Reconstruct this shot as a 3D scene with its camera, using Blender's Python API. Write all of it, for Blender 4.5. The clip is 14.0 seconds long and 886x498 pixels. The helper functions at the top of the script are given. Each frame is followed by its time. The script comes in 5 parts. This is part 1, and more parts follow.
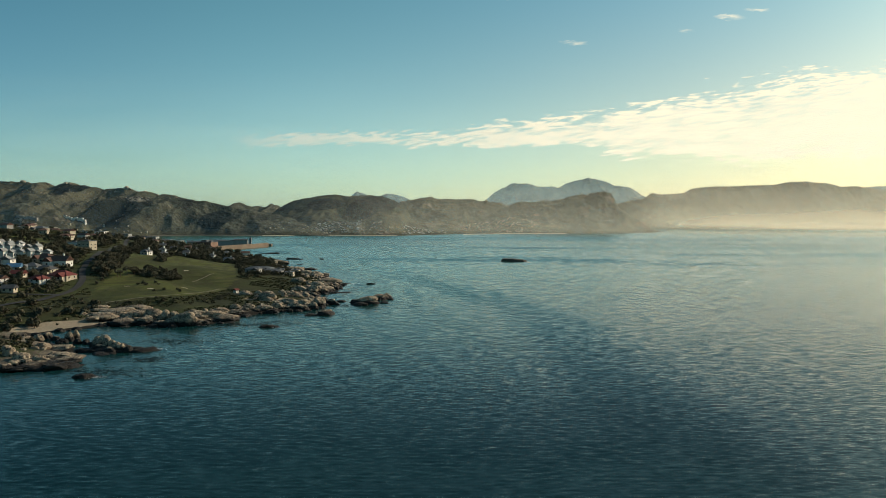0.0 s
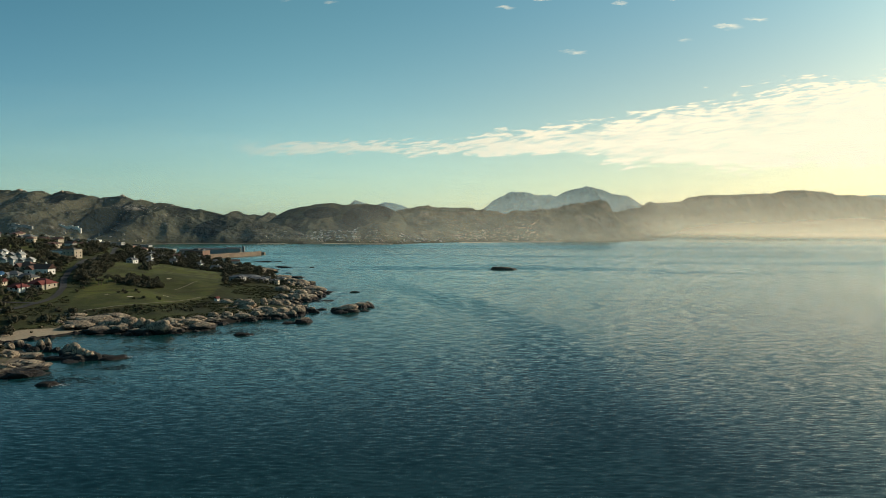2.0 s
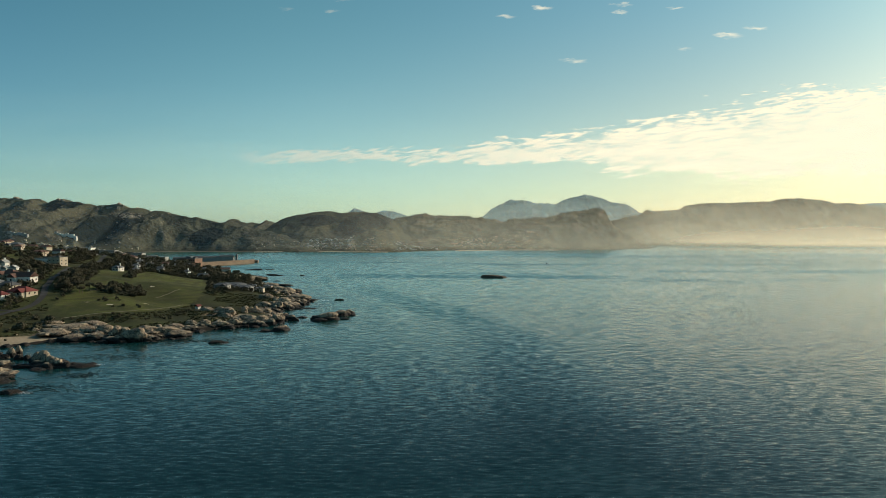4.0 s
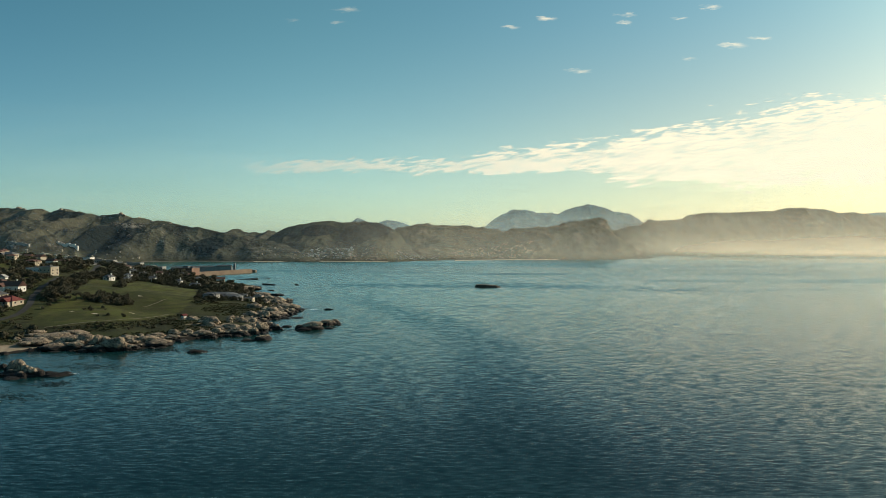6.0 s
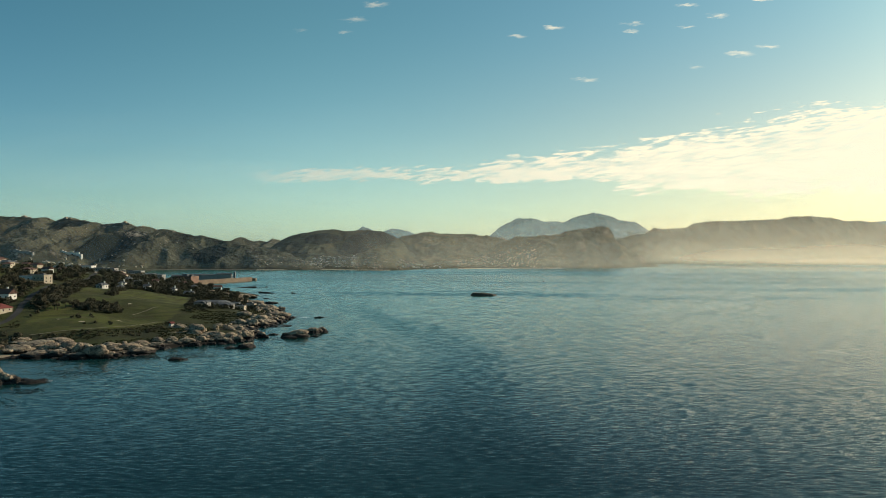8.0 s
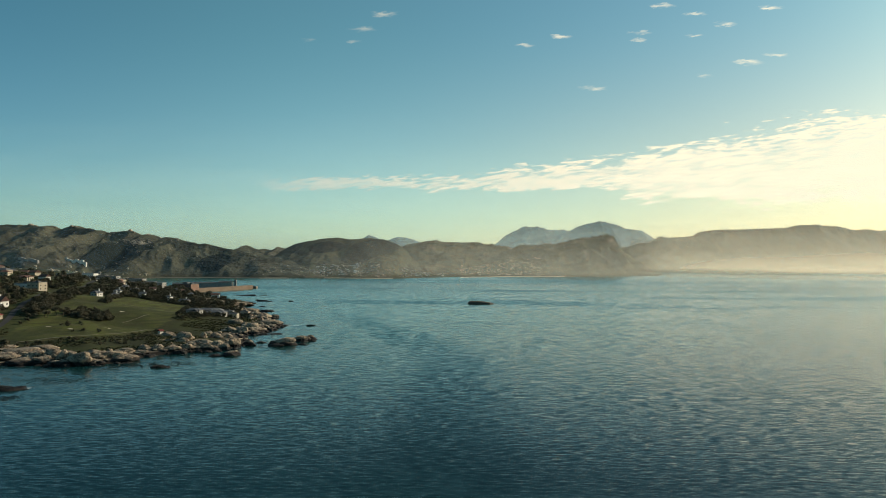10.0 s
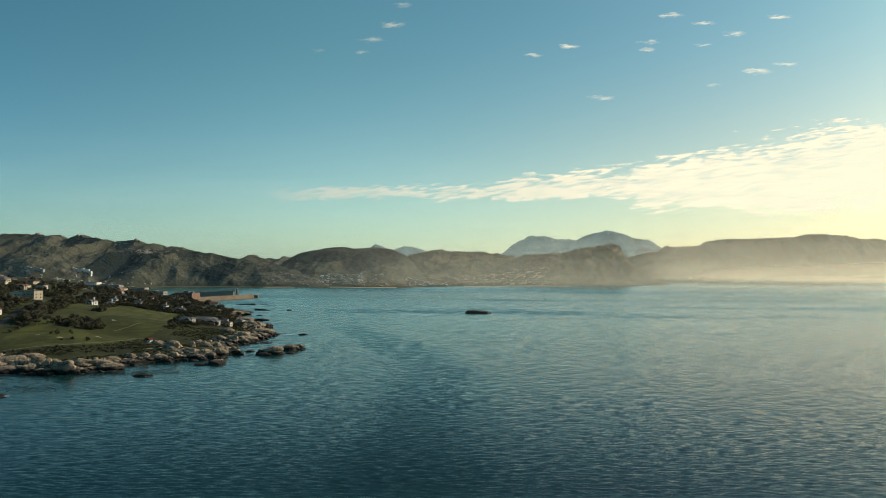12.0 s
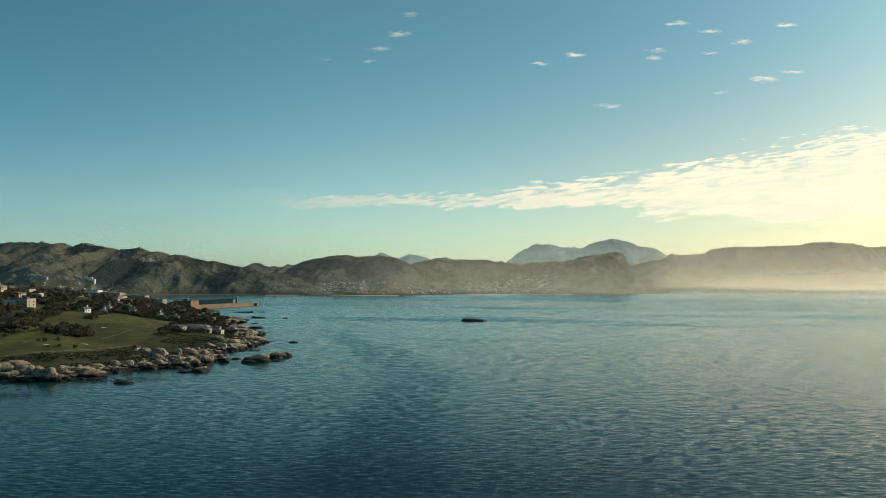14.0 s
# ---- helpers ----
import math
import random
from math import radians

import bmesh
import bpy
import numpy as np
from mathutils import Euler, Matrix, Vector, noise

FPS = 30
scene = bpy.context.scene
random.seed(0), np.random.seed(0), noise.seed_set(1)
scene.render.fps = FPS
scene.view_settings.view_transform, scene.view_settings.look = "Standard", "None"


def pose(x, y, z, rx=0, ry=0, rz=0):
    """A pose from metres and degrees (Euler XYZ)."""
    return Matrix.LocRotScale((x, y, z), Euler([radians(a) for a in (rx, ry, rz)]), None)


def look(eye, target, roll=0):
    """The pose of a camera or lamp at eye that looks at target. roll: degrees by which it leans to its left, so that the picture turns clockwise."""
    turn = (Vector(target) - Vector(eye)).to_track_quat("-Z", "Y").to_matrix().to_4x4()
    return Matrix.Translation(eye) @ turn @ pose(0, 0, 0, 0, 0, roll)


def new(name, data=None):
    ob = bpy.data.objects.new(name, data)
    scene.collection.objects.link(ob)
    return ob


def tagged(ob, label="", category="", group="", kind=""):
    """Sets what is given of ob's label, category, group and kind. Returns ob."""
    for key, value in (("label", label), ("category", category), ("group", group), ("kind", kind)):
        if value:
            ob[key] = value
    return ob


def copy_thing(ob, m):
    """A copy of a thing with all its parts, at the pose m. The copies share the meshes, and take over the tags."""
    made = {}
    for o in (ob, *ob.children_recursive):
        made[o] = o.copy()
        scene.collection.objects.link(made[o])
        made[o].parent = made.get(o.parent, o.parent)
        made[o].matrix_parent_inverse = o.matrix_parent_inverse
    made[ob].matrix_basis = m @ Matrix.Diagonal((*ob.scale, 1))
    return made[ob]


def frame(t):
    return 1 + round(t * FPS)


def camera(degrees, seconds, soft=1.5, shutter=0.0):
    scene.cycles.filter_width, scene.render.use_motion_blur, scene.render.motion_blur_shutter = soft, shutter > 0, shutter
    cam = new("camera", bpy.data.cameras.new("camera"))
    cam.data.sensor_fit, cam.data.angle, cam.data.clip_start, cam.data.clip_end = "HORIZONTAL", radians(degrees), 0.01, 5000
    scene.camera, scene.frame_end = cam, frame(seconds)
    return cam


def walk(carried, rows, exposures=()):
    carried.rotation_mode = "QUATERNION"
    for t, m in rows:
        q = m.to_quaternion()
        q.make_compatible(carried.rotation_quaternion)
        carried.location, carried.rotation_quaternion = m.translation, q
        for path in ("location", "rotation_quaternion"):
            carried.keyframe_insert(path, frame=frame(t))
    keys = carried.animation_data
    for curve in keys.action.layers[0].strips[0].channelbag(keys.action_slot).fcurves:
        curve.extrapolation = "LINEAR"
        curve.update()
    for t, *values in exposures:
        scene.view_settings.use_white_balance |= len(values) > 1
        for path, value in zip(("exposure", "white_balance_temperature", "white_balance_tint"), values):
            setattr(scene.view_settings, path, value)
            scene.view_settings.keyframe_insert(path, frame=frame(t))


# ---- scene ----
cam = camera(66.0, 14.0, 0.8)
PATH = [
    (0, (1.728, -0.066, 56.246), (1.728, 1.932, 56.146), 0.1),
    (0.5, (4.742, -0.106, 56.167), (4.743, 1.892, 56.074), 0.1),
    (1, (7.604, -0.204, 56.241), (7.605, 1.794, 56.155), 0.1),
    (1.5, (11.013, -0.292, 56.141), (11.013, 1.707, 56.062), 0.1),
    (2, (14.257, -0.293, 55.981), (14.257, 1.706, 55.906), 0.1),
    (2.5, (17.299, -0.387, 55.882), (17.299, 1.612, 55.814), 0.1),
    (3, (20.45, -0.392, 56.051), (20.451, 1.607, 55.988), 0.1),
    (5.5, (37.265, -0.868, 55.748), (37.253, 1.132, 55.718), 0.1),
    (6, (40.31, -0.924, 55.812), (40.294, 1.075, 55.789), 0.1),
    (6.5, (43.663, -0.968, 55.776), (43.642, 1.032, 55.76), 0.2),
    (7, (47.126, -0.839, 55.518), (47.099, 1.16, 55.507), 0.2),
    (7.5, (50.328, -0.843, 55.632), (50.296, 1.156, 55.627), 0.2),
    (8, (53.853, -0.737, 55.481), (53.816, 1.262, 55.483), 0.1),
    (10.5, (69.991, -0.099, 55.348), (69.926, 1.899, 55.382), 0.2),
    (11, (73.441, 0.257, 55.279), (73.37, 2.255, 55.321), 0.2),
    (11.5, (76.451, 0.491, 55.202), (76.374, 2.489, 55.25), 0.2),
    (12, (79.734, 0.704, 55.118), (79.65, 2.702, 55.172), 0.2),
    (12.5, (82.997, 0.765, 54.996), (82.906, 2.762, 55.056), 0.2),
    (13, (86.257, 0.968, 54.883), (86.161, 2.965, 54.949), 0.2),
    (13.5, (89.404, 1.523, 54.8), (89.304, 3.519, 54.873), 0.2),
    (14, (92.856, 2.095, 54.664), (92.752, 4.09, 54.742), 0.2),
]
walk(cam, [(t, look(eye, target, roll)) for t, eye, target, roll in PATH], [(0, 0.06, 6780, 11), (14, 0.06, 6780, 11)])

# ---- world, sun, exposure ----
SUN_AZIMUTH, SUN_HEIGHT = radians(57), radians(23)


def build_sky():
    world = bpy.data.worlds.new("sky")
    scene.world = world
    world.use_nodes = True
    nt = world.node_tree
    nt.nodes.clear()

    def node(kind, **values):
        n = nt.nodes.new(kind)
        for key, value in values.items():
            if key == "op":
                n.operation = value
        return n

    def put(socket, value):
        if isinstance(value, bpy.types.NodeSocket):
            nt.links.new(value, socket)
        else:
            socket.default_value = value

    def calc(op, a, b=0.0, c=0.0):
        n = node("ShaderNodeMath", op=op)
        for socket, value in zip(n.inputs, (a, b, c)):
            put(socket, value)
        return n.outputs[0]

    def ramp(value, low, high, a=0.0, b=1.0):
        n = node("ShaderNodeMapRange")
        n.interpolation_type = "SMOOTHSTEP"
        for socket, v in zip(n.inputs, (value, low, high, a, b)):
            put(socket, v)
        return n.outputs[0]

    def blend(kind, fac, a, b):
        n = node("ShaderNodeMix")
        n.data_type, n.blend_type = "RGBA", kind
        put(n.inputs[0], fac), put(n.inputs[6], a), put(n.inputs[7], b)
        return n.outputs[2]

    sky = node("ShaderNodeTexSky")
    sky.sky_type, sky.sun_disc = "NISHITA", False
    sky.sun_elevation, sky.sun_rotation = SUN_HEIGHT, SUN_AZIMUTH
    sky.air_density, sky.dust_density, sky.ozone_density = 1.0, 0.8, 2.5
    # directions as slopes to the side and upwards, seen northwards
    way = node("ShaderNodeTexCoord").outputs["Generated"]
    part = node("ShaderNodeSeparateXYZ")
    nt.links.new(way, part.inputs[0])
    x, y, z = part.outputs
    ahead = calc("MAXIMUM", y, 0.02)
    u, v = calc("DIVIDE", x, ahead), calc("DIVIDE", z, ahead)
    front = ramp(y, 0.15, 0.35)

    def streaks(su, sv, detail, rough, shift):
        join = node("ShaderNodeCombineXYZ")
        put(join.inputs[0], calc("MULTIPLY_ADD", u, su, shift))
        put(join.inputs[1], calc("MULTIPLY_ADD", v, sv, calc("MULTIPLY", u, -0.12 * sv)))
        n = node("ShaderNodeTexNoise")
        nt.links.new(join.outputs[0], n.inputs["Vector"])
        n.inputs["Scale"].default_value, n.inputs["Detail"].default_value, n.inputs["Roughness"].default_value = 1.0, detail, rough
        return n.outputs["Fac"]

    coarse, fine = streaks(5.0, 34.0, 6.0, 0.62, 3.1), streaks(26.0, 120.0, 5.0, 0.6, 7.7)
    puffs = streaks(48.0, 260.0, 3.0, 0.55, 4.3)
    # the long bank of high cloud, thin on one end and spreading towards the sun
    up = calc("ADD", 0.119, calc("MULTIPLY", calc("MAXIMUM", calc("ADD", u, -0.02), 0.0), 0.160))
    low = calc("SUBTRACT", 0.099, ramp(u, 0.20, 0.27, 0.0, 0.019))
    inside = calc("MINIMUM", calc("DIVIDE", calc("SUBTRACT", up, v), ramp(u, -0.2, 0.4, 0.006, 0.016)), calc("DIVIDE", calc("SUBTRACT", v, low), ramp(u, -0.2, 0.4, 0.005, 0.009)))
    torn = calc("ADD", calc("MULTIPLY", calc("SUBTRACT", coarse, 0.5), 5.5), calc("ADD", calc("MULTIPLY", calc("SUBTRACT", fine, 0.5), 4.0), calc("MULTIPLY", calc("SUBTRACT", puffs, 0.5), 4.5)))
    bank = ramp(calc("ADD", inside, torn), -0.1, 1.0)
    bank = calc("MULTIPLY", bank, ramp(calc("ADD", calc("MULTIPLY_ADD", puffs, 0.5, fine), calc("MULTIPLY", coarse, 0.6)), 0.86, 1.16, ramp(u, -0.3, 0.3, 0.30, 0.42), 1.0))
    bank = calc("MULTIPLY", bank, ramp(u, -0.33, -0.22))
    bank = calc("MULTIPLY", bank, ramp(u, -0.3, 0.30, 0.6, 1.0))
    # small scattered cloudlets above it
    shaken = node("ShaderNodeCombineXYZ")
    put(shaken.inputs[0], calc("ADD", u, calc("MULTIPLY", calc("SUBTRACT", fine, 0.5), 0.035)))
    put(shaken.inputs[1], calc("ADD", v, calc("MULTIPLY", calc("SUBTRACT", streaks(60.0, 190.0, 3.0, 0.6, 1.7), 0.5), 0.012)))
    specks = 0.0
    for cu, cv, cw, ch, dense in CLOUDLETS:
        m = node("ShaderNodeVectorMath", op="SUBTRACT")
        nt.links.new(shaken.outputs[0], m.inputs[0])
        m.inputs[1].default_value = (cu, cv, 0)
        k = node("ShaderNodeVectorMath", op="MULTIPLY")
        nt.links.new(m.outputs[0], k.inputs[0])
        k.inputs[1].default_value = (1 / cw, 1 / ch, 0)
        far = node("ShaderNodeVectorMath", op="LENGTH")
        nt.links.new(k.outputs[0], far.inputs[0])
        specks = calc("MAXIMUM", specks, ramp(far.outputs["Value"], 1.35, 0.1, 0.0, dense))
    specks = calc("MULTIPLY", specks, ramp(fine, 0.36, 0.58, 0.25, 1.0))
    cover = calc("MULTIPLY", calc("MAXIMUM", bank, specks), front)
    toward = node("ShaderNodeVectorMath", op="DOT_PRODUCT")
    nt.links.new(way, toward.inputs[0])
    toward.inputs[1].default_value = (math.sin(SUN_AZIMUTH) * math.cos(SUN_HEIGHT), math.cos(SUN_AZIMUTH) * math.cos(SUN_HEIGHT), math.sin(SUN_HEIGHT))
    glow = ramp(toward.outputs["Value"], 0.2, 0.8)
    tint = blend("MIX", ramp(z, 0.0, 0.35), TINT_LOW, TINT_HIGH)
    near_sun = blend("MIX", ramp(z, 0.08, 0.36), TINT_SUN, TINT_SUN_HIGH)
    tint = blend("MIX", ramp(toward.outputs["Value"], 0.30, 0.92), tint, near_sun)
    away = ramp(toward.outputs["Value"], -0.15, 0.45)
    tint = blend("MULTIPLY", 1.0, tint, blend("MIX", away, TINT_AWAY, (1, 1, 1, 1)))
    tint = blend("MIX", ramp(z, 0.45, 0.9, 0.0, 0.6), tint, TINT_ZENITH)
    air = blend("MULTIPLY", 1.0, sky.outputs[0], tint)
    # aureole close round the sun
    halo = node("ShaderNodeVectorMath", op="SCALE")
    nt.links.new(air, halo.inputs[0])
    put(halo.inputs["Scale"], ramp(toward.outputs["Value"], 0.93, 0.99, 1.0, 2.6))
    air = halo.outputs[0]
    lit = blend("MIX", glow, CLOUD_DIM, CLOUD_LIT)
    out = blend("MIX", cover, air, lit)
    ground = node("ShaderNodeBackground")
    nt.links.new(out, ground.inputs["Color"])
    ground.inputs["Strength"].default_value = SKY_STRENGTH
    nt.links.new(ground.outputs[0], node("ShaderNodeOutputWorld").inputs[0])


SKY_STRENGTH = 0.125
TINT_LOW, TINT_HIGH, TINT_SUN = (0.79, 1.00, 0.88, 1), (0.49, 0.86, 0.71, 1), (0.86, 0.80, 0.58, 1)
TINT_SUN_HIGH, TINT_AWAY = (0.50, 0.76, 0.66, 1), (0.62, 0.79, 0.92, 1)
TINT_ZENITH = (0.26, 0.48, 0.44, 1)
CLOUD_DIM, CLOUD_LIT = (5.0, 4.9, 4.1, 1), (8.5, 7.9, 6.0, 1)
CLOUDLETS = [(-0.103, 0.390, 0.012, 0.0040, 0.31), (-0.117, 0.360, 0.017, 0.0040, 0.43), (-0.151, 0.338, 0.018, 0.0040, 0.50),
             (-0.231, 0.323, 0.012, 0.0024, 0.25), (-0.163, 0.320, 0.009, 0.0024, 0.25), (0.091, 0.313, 0.011, 0.0024, 0.48),
             (0.144, 0.325, 0.013, 0.0032, 0.72), (0.189, 0.249, 0.017, 0.0032, 0.72), (0.289, 0.370, 0.017, 0.0032, 0.72),
             (0.257, 0.330, 0.014, 0.0024, 0.56), (0.256, 0.319, 0.012, 0.0024, 0.56), (0.337, 0.357, 0.015, 0.0024, 0.64),
             (0.336, 0.325, 0.012, 0.0024, 0.64), (0.380, 0.342, 0.014, 0.0032, 0.72), (0.413, 0.286, 0.019, 0.0040, 0.80),
             (0.444, 0.365, 0.017, 0.0032, 0.80), (0.455, 0.296, 0.015, 0.0024, 0.72), (0.349, 0.267, 0.010, 0.0024, 0.32)]
build_sky()
sun = new("sun", bpy.data.lights.new("sun", "SUN"))
sun.data.energy, sun.data.angle, sun.data.color = 4.0, radians(2.0), (1.0, 0.86, 0.68)
sun.matrix_world = look((0, 0, 0), (-math.sin(SUN_AZIMUTH) * math.cos(SUN_HEIGHT), -math.cos(SUN_AZIMUTH) * math.cos(SUN_HEIGHT), -math.sin(SUN_HEIGHT)))

# ---- materials ----


def rgba(c):
    return (*c, 1.0)


class Shade:
    """A node material in the making: a Principled surface and short ways to feed it."""

    def __init__(self, name, rough=0.8, metal=0.0, spec=0.4):
        self.m = bpy.data.materials.new(name)
        self.m.use_nodes = True
        self.nt = self.m.node_tree
        self.bsdf = self.nt.nodes["Principled BSDF"]
        self.bsdf.inputs["Roughness"].default_value = rough
        self.bsdf.inputs["Metallic"].default_value = metal
        self.bsdf.inputs["Specular IOR Level"].default_value = spec

    def node(self, kind):
        return self.nt.nodes.new(kind)

    def put(self, socket, value):
        if isinstance(value, bpy.types.NodeSocket):
            self.nt.links.new(value, socket)
        else:
            socket.default_value = value

    def calc(self, op, a, b=0.0, c=0.0):
        n = self.node("ShaderNodeMath")
        n.operation = op
        for socket, value in zip(n.inputs, (a, b, c)):
            self.put(socket, value)
        return n.outputs[0]

    def ramp(self, value, low, high, a=0.0, b=1.0):
        n = self.node("ShaderNodeMapRange")
        n.interpolation_type = "SMOOTHSTEP"
        for socket, v in zip(n.inputs, (value, low, high, a, b)):
            self.put(socket, v)
        return n.outputs[0]

    def mix(self, fac, a, b, kind="MIX"):
        n = self.node("ShaderNodeMix")
        n.data_type, n.blend_type = "RGBA", kind
        self.put(n.inputs[0], fac)
        for socket, v in ((n.inputs[6], a), (n.inputs[7], b)):
            self.put(socket, rgba(v) if isinstance(v, tuple) else v)
        return n.outputs[2]

    def place(self, world=True):
        return self.node("ShaderNodeNewGeometry").outputs["Position"] if world else self.node("ShaderNodeTexCoord").outputs["Object"]

    def noise(self, vector, scale, detail=4.0, rough=0.55, stretch=None, turn=0.0):
        if stretch:
            m = self.node("ShaderNodeMapping")
            self.nt.links.new(vector, m.inputs[0])
            m.inputs["Scale"].default_value, m.inputs["Rotation"].default_value = stretch, (0, 0, turn)
            vector = m.outputs[0]
        n = self.node("ShaderNodeTexNoise")
        self.nt.links.new(vector, n.inputs["Vector"])
        n.inputs["Scale"].default_value, n.inputs["Detail"].default_value, n.inputs["Roughness"].default_value = scale, detail, rough
        return n.outputs["Fac"]

    def height(self):
        part = self.node("ShaderNodeSeparateXYZ")
        self.nt.links.new(self.place(), part.inputs[0])
        return part.outputs[2]

    def chance(self):
        return self.node("ShaderNodeObjectInfo").outputs["Random"]

    def attribute(self, name):
        n = self.node("ShaderNodeAttribute")
        n.attribute_name = name
        return n.outputs["Fac"]

    def bump(self, height, strength, distance):
        n = self.node("ShaderNodeBump")
        n.inputs["Strength"].default_value, n.inputs["Distance"].default_value = strength, distance
        self.nt.links.new(height, n.inputs["Height"])
        self.nt.links.new(n.outputs[0], self.bsdf.inputs["Normal"])

    def colour(self, value):
        self.put(self.bsdf.inputs["Base Color"], value)
        return self


def mottled(name, a, b, scale, rough=0.85, fine=None, vary=0.0, bump=0.3, depth=0.05, spec=0.3, world=False):
    """Two tones in soft patches, finer grain over them, and a shift of tone from object to object."""
    s = Shade(name, rough, spec=spec)
    p = s.place(world)
    n1, n2 = s.noise(p, scale, 5), s.noise(p, fine or scale * 9, 3)
    c = s.mix(s.ramp(n1, 0.3, 0.7), a, b)
    c = s.mix(s.ramp(n2, 0.25, 0.75, 0.0, 0.45), c, tuple(v * 0.55 for v in a))
    if vary:
        c = s.mix(s.calc("MULTIPLY", s.chance(), vary), c, tuple(min(1.0, v * 1.7) for v in b))
    s.colour(c)
    s.bump(n2, bump, depth)
    return s.m


def ground_material():
    s = Shade("coastal_ground", 0.95, spec=0.15)
    p = s.place()
    big, mid, tiny = s.noise(p, 0.02, 5), s.noise(p, 0.11, 5, 0.65), s.noise(p, 0.7, 4, 0.7)
    scrub = s.mix(s.ramp(mid, 0.35, 0.65), (0.024, 0.027, 0.011), (0.042, 0.044, 0.018))
    scrub = s.mix(s.ramp(big, 0.44, 0.62, 0.0, 0.8), scrub, (0.050, 0.058, 0.018))
    grass = s.mix(s.ramp(big, 0.35, 0.65), (0.058, 0.066, 0.017), (0.092, 0.100, 0.024))
    grass = s.mix(s.ramp(mid, 0.45, 0.68, 0.0, 0.75), grass, (0.090, 0.075, 0.036))
    grass = s.mix(s.ramp(s.noise(p, 0.045, 4, 0.6), 0.46, 0.62, 0.0, 0.75), grass, (0.032, 0.035, 0.013))
    fairway = s.noise(p, 1.0, 3, 0.5, (0.012, 0.030, 1), 0.35)
    grass = s.mix(s.ramp(fairway, 0.52, 0.60, 0.0, 0.65), grass, (0.040, 0.037, 0.017))
    grass = s.mix(s.ramp(tiny, 0.4, 0.7, 0.0, 0.4), grass, (0.045, 0.06, 0.016))
    rock = s.mix(s.ramp(mid, 0.3, 0.7), (0.10, 0.082, 0.062), (0.20, 0.165, 0.125))
    rock = s.mix(s.ramp(tiny, 0.45, 0.75), rock, (0.05, 0.042, 0.033))
    sand = s.mix(s.ramp(tiny, 0.3, 0.7), (0.27, 0.215, 0.15), (0.36, 0.29, 0.21))
    c = s.mix(s.ramp(s.calc("ADD", s.attribute("lawn"), s.calc("MULTIPLY", s.calc("SUBTRACT", mid, 0.5), 1.5)), 0.35, 0.65), scrub, grass)
    c = s.mix(s.ramp(s.calc("ADD", s.attribute("rocky"), s.calc("MULTIPLY", s.calc("SUBTRACT", tiny, 0.5), 1.2)), 0.35, 0.65), c, rock)
    c = s.mix(s.ramp(s.attribute("sandy"), 0.4, 0.6), c, sand)
    # weed and wet stone along the tide line
    tide = s.ramp(s.calc("ADD", s.height(), s.calc("MULTIPLY", s.calc("SUBTRACT", tiny, 0.5), 1.6)), 2.0, 1.2)
    c = s.mix(s.calc("MULTIPLY", tide, s.ramp(s.attribute("sandy"), 0.6, 0.4)), c, (0.020, 0.017, 0.013))
    s.colour(c)
    s.bump(tiny, 0.6, 0.6)
    return s.m


def boulder_material():
    s = Shade("granite", 0.85, spec=0.3)
    p, w = s.place(False), s.place()
    big, grain = s.noise(w, 0.22, 5, 0.6), s.noise(w, 1.1, 5, 0.75)
    streak = s.noise(w, 1.0, 4, 0.6, (0.5, 0.5, 0.1))
    c = s.mix(s.ramp(big, 0.3, 0.7), (0.265, 0.205, 0.14), (0.49, 0.385, 0.27))
    c = s.mix(s.ramp(s.chance(), 0.3, 1.0, 0.0, 0.5), c, (0.30, 0.22, 0.15))
    c = s.mix(s.ramp(streak, 0.50, 0.68, 0.0, 0.65), c, (0.11, 0.092, 0.072))
    c = s.mix(s.ramp(grain, 0.45, 0.7, 0.0, 0.6), c, (0.12, 0.10, 0.08))
    vein = s.calc("ABSOLUTE", s.calc("SUBTRACT", s.noise(w, 0.33, 4, 0.5), 0.5))
    c = s.mix(s.ramp(vein, 0.028, 0.006, 0.0, 0.92), c, (0.05, 0.04, 0.03))
    tide = s.ramp(s.calc("ADD", s.height(), s.calc("MULTIPLY", s.calc("SUBTRACT", s.noise(w, 0.30, 3), 0.5), 2.6)), 2.7, 1.7)
    c = s.mix(tide, c, (0.014, 0.011, 0.009))
    s.colour(c)
    s.put(s.bsdf.inputs["Roughness"], s.ramp(tide, 0.0, 1.0, 0.88, 0.7))
    s.bump(s.calc("ADD", grain, s.calc("MULTIPLY", big, 2.0)), 0.9, 0.8)
    return s.m


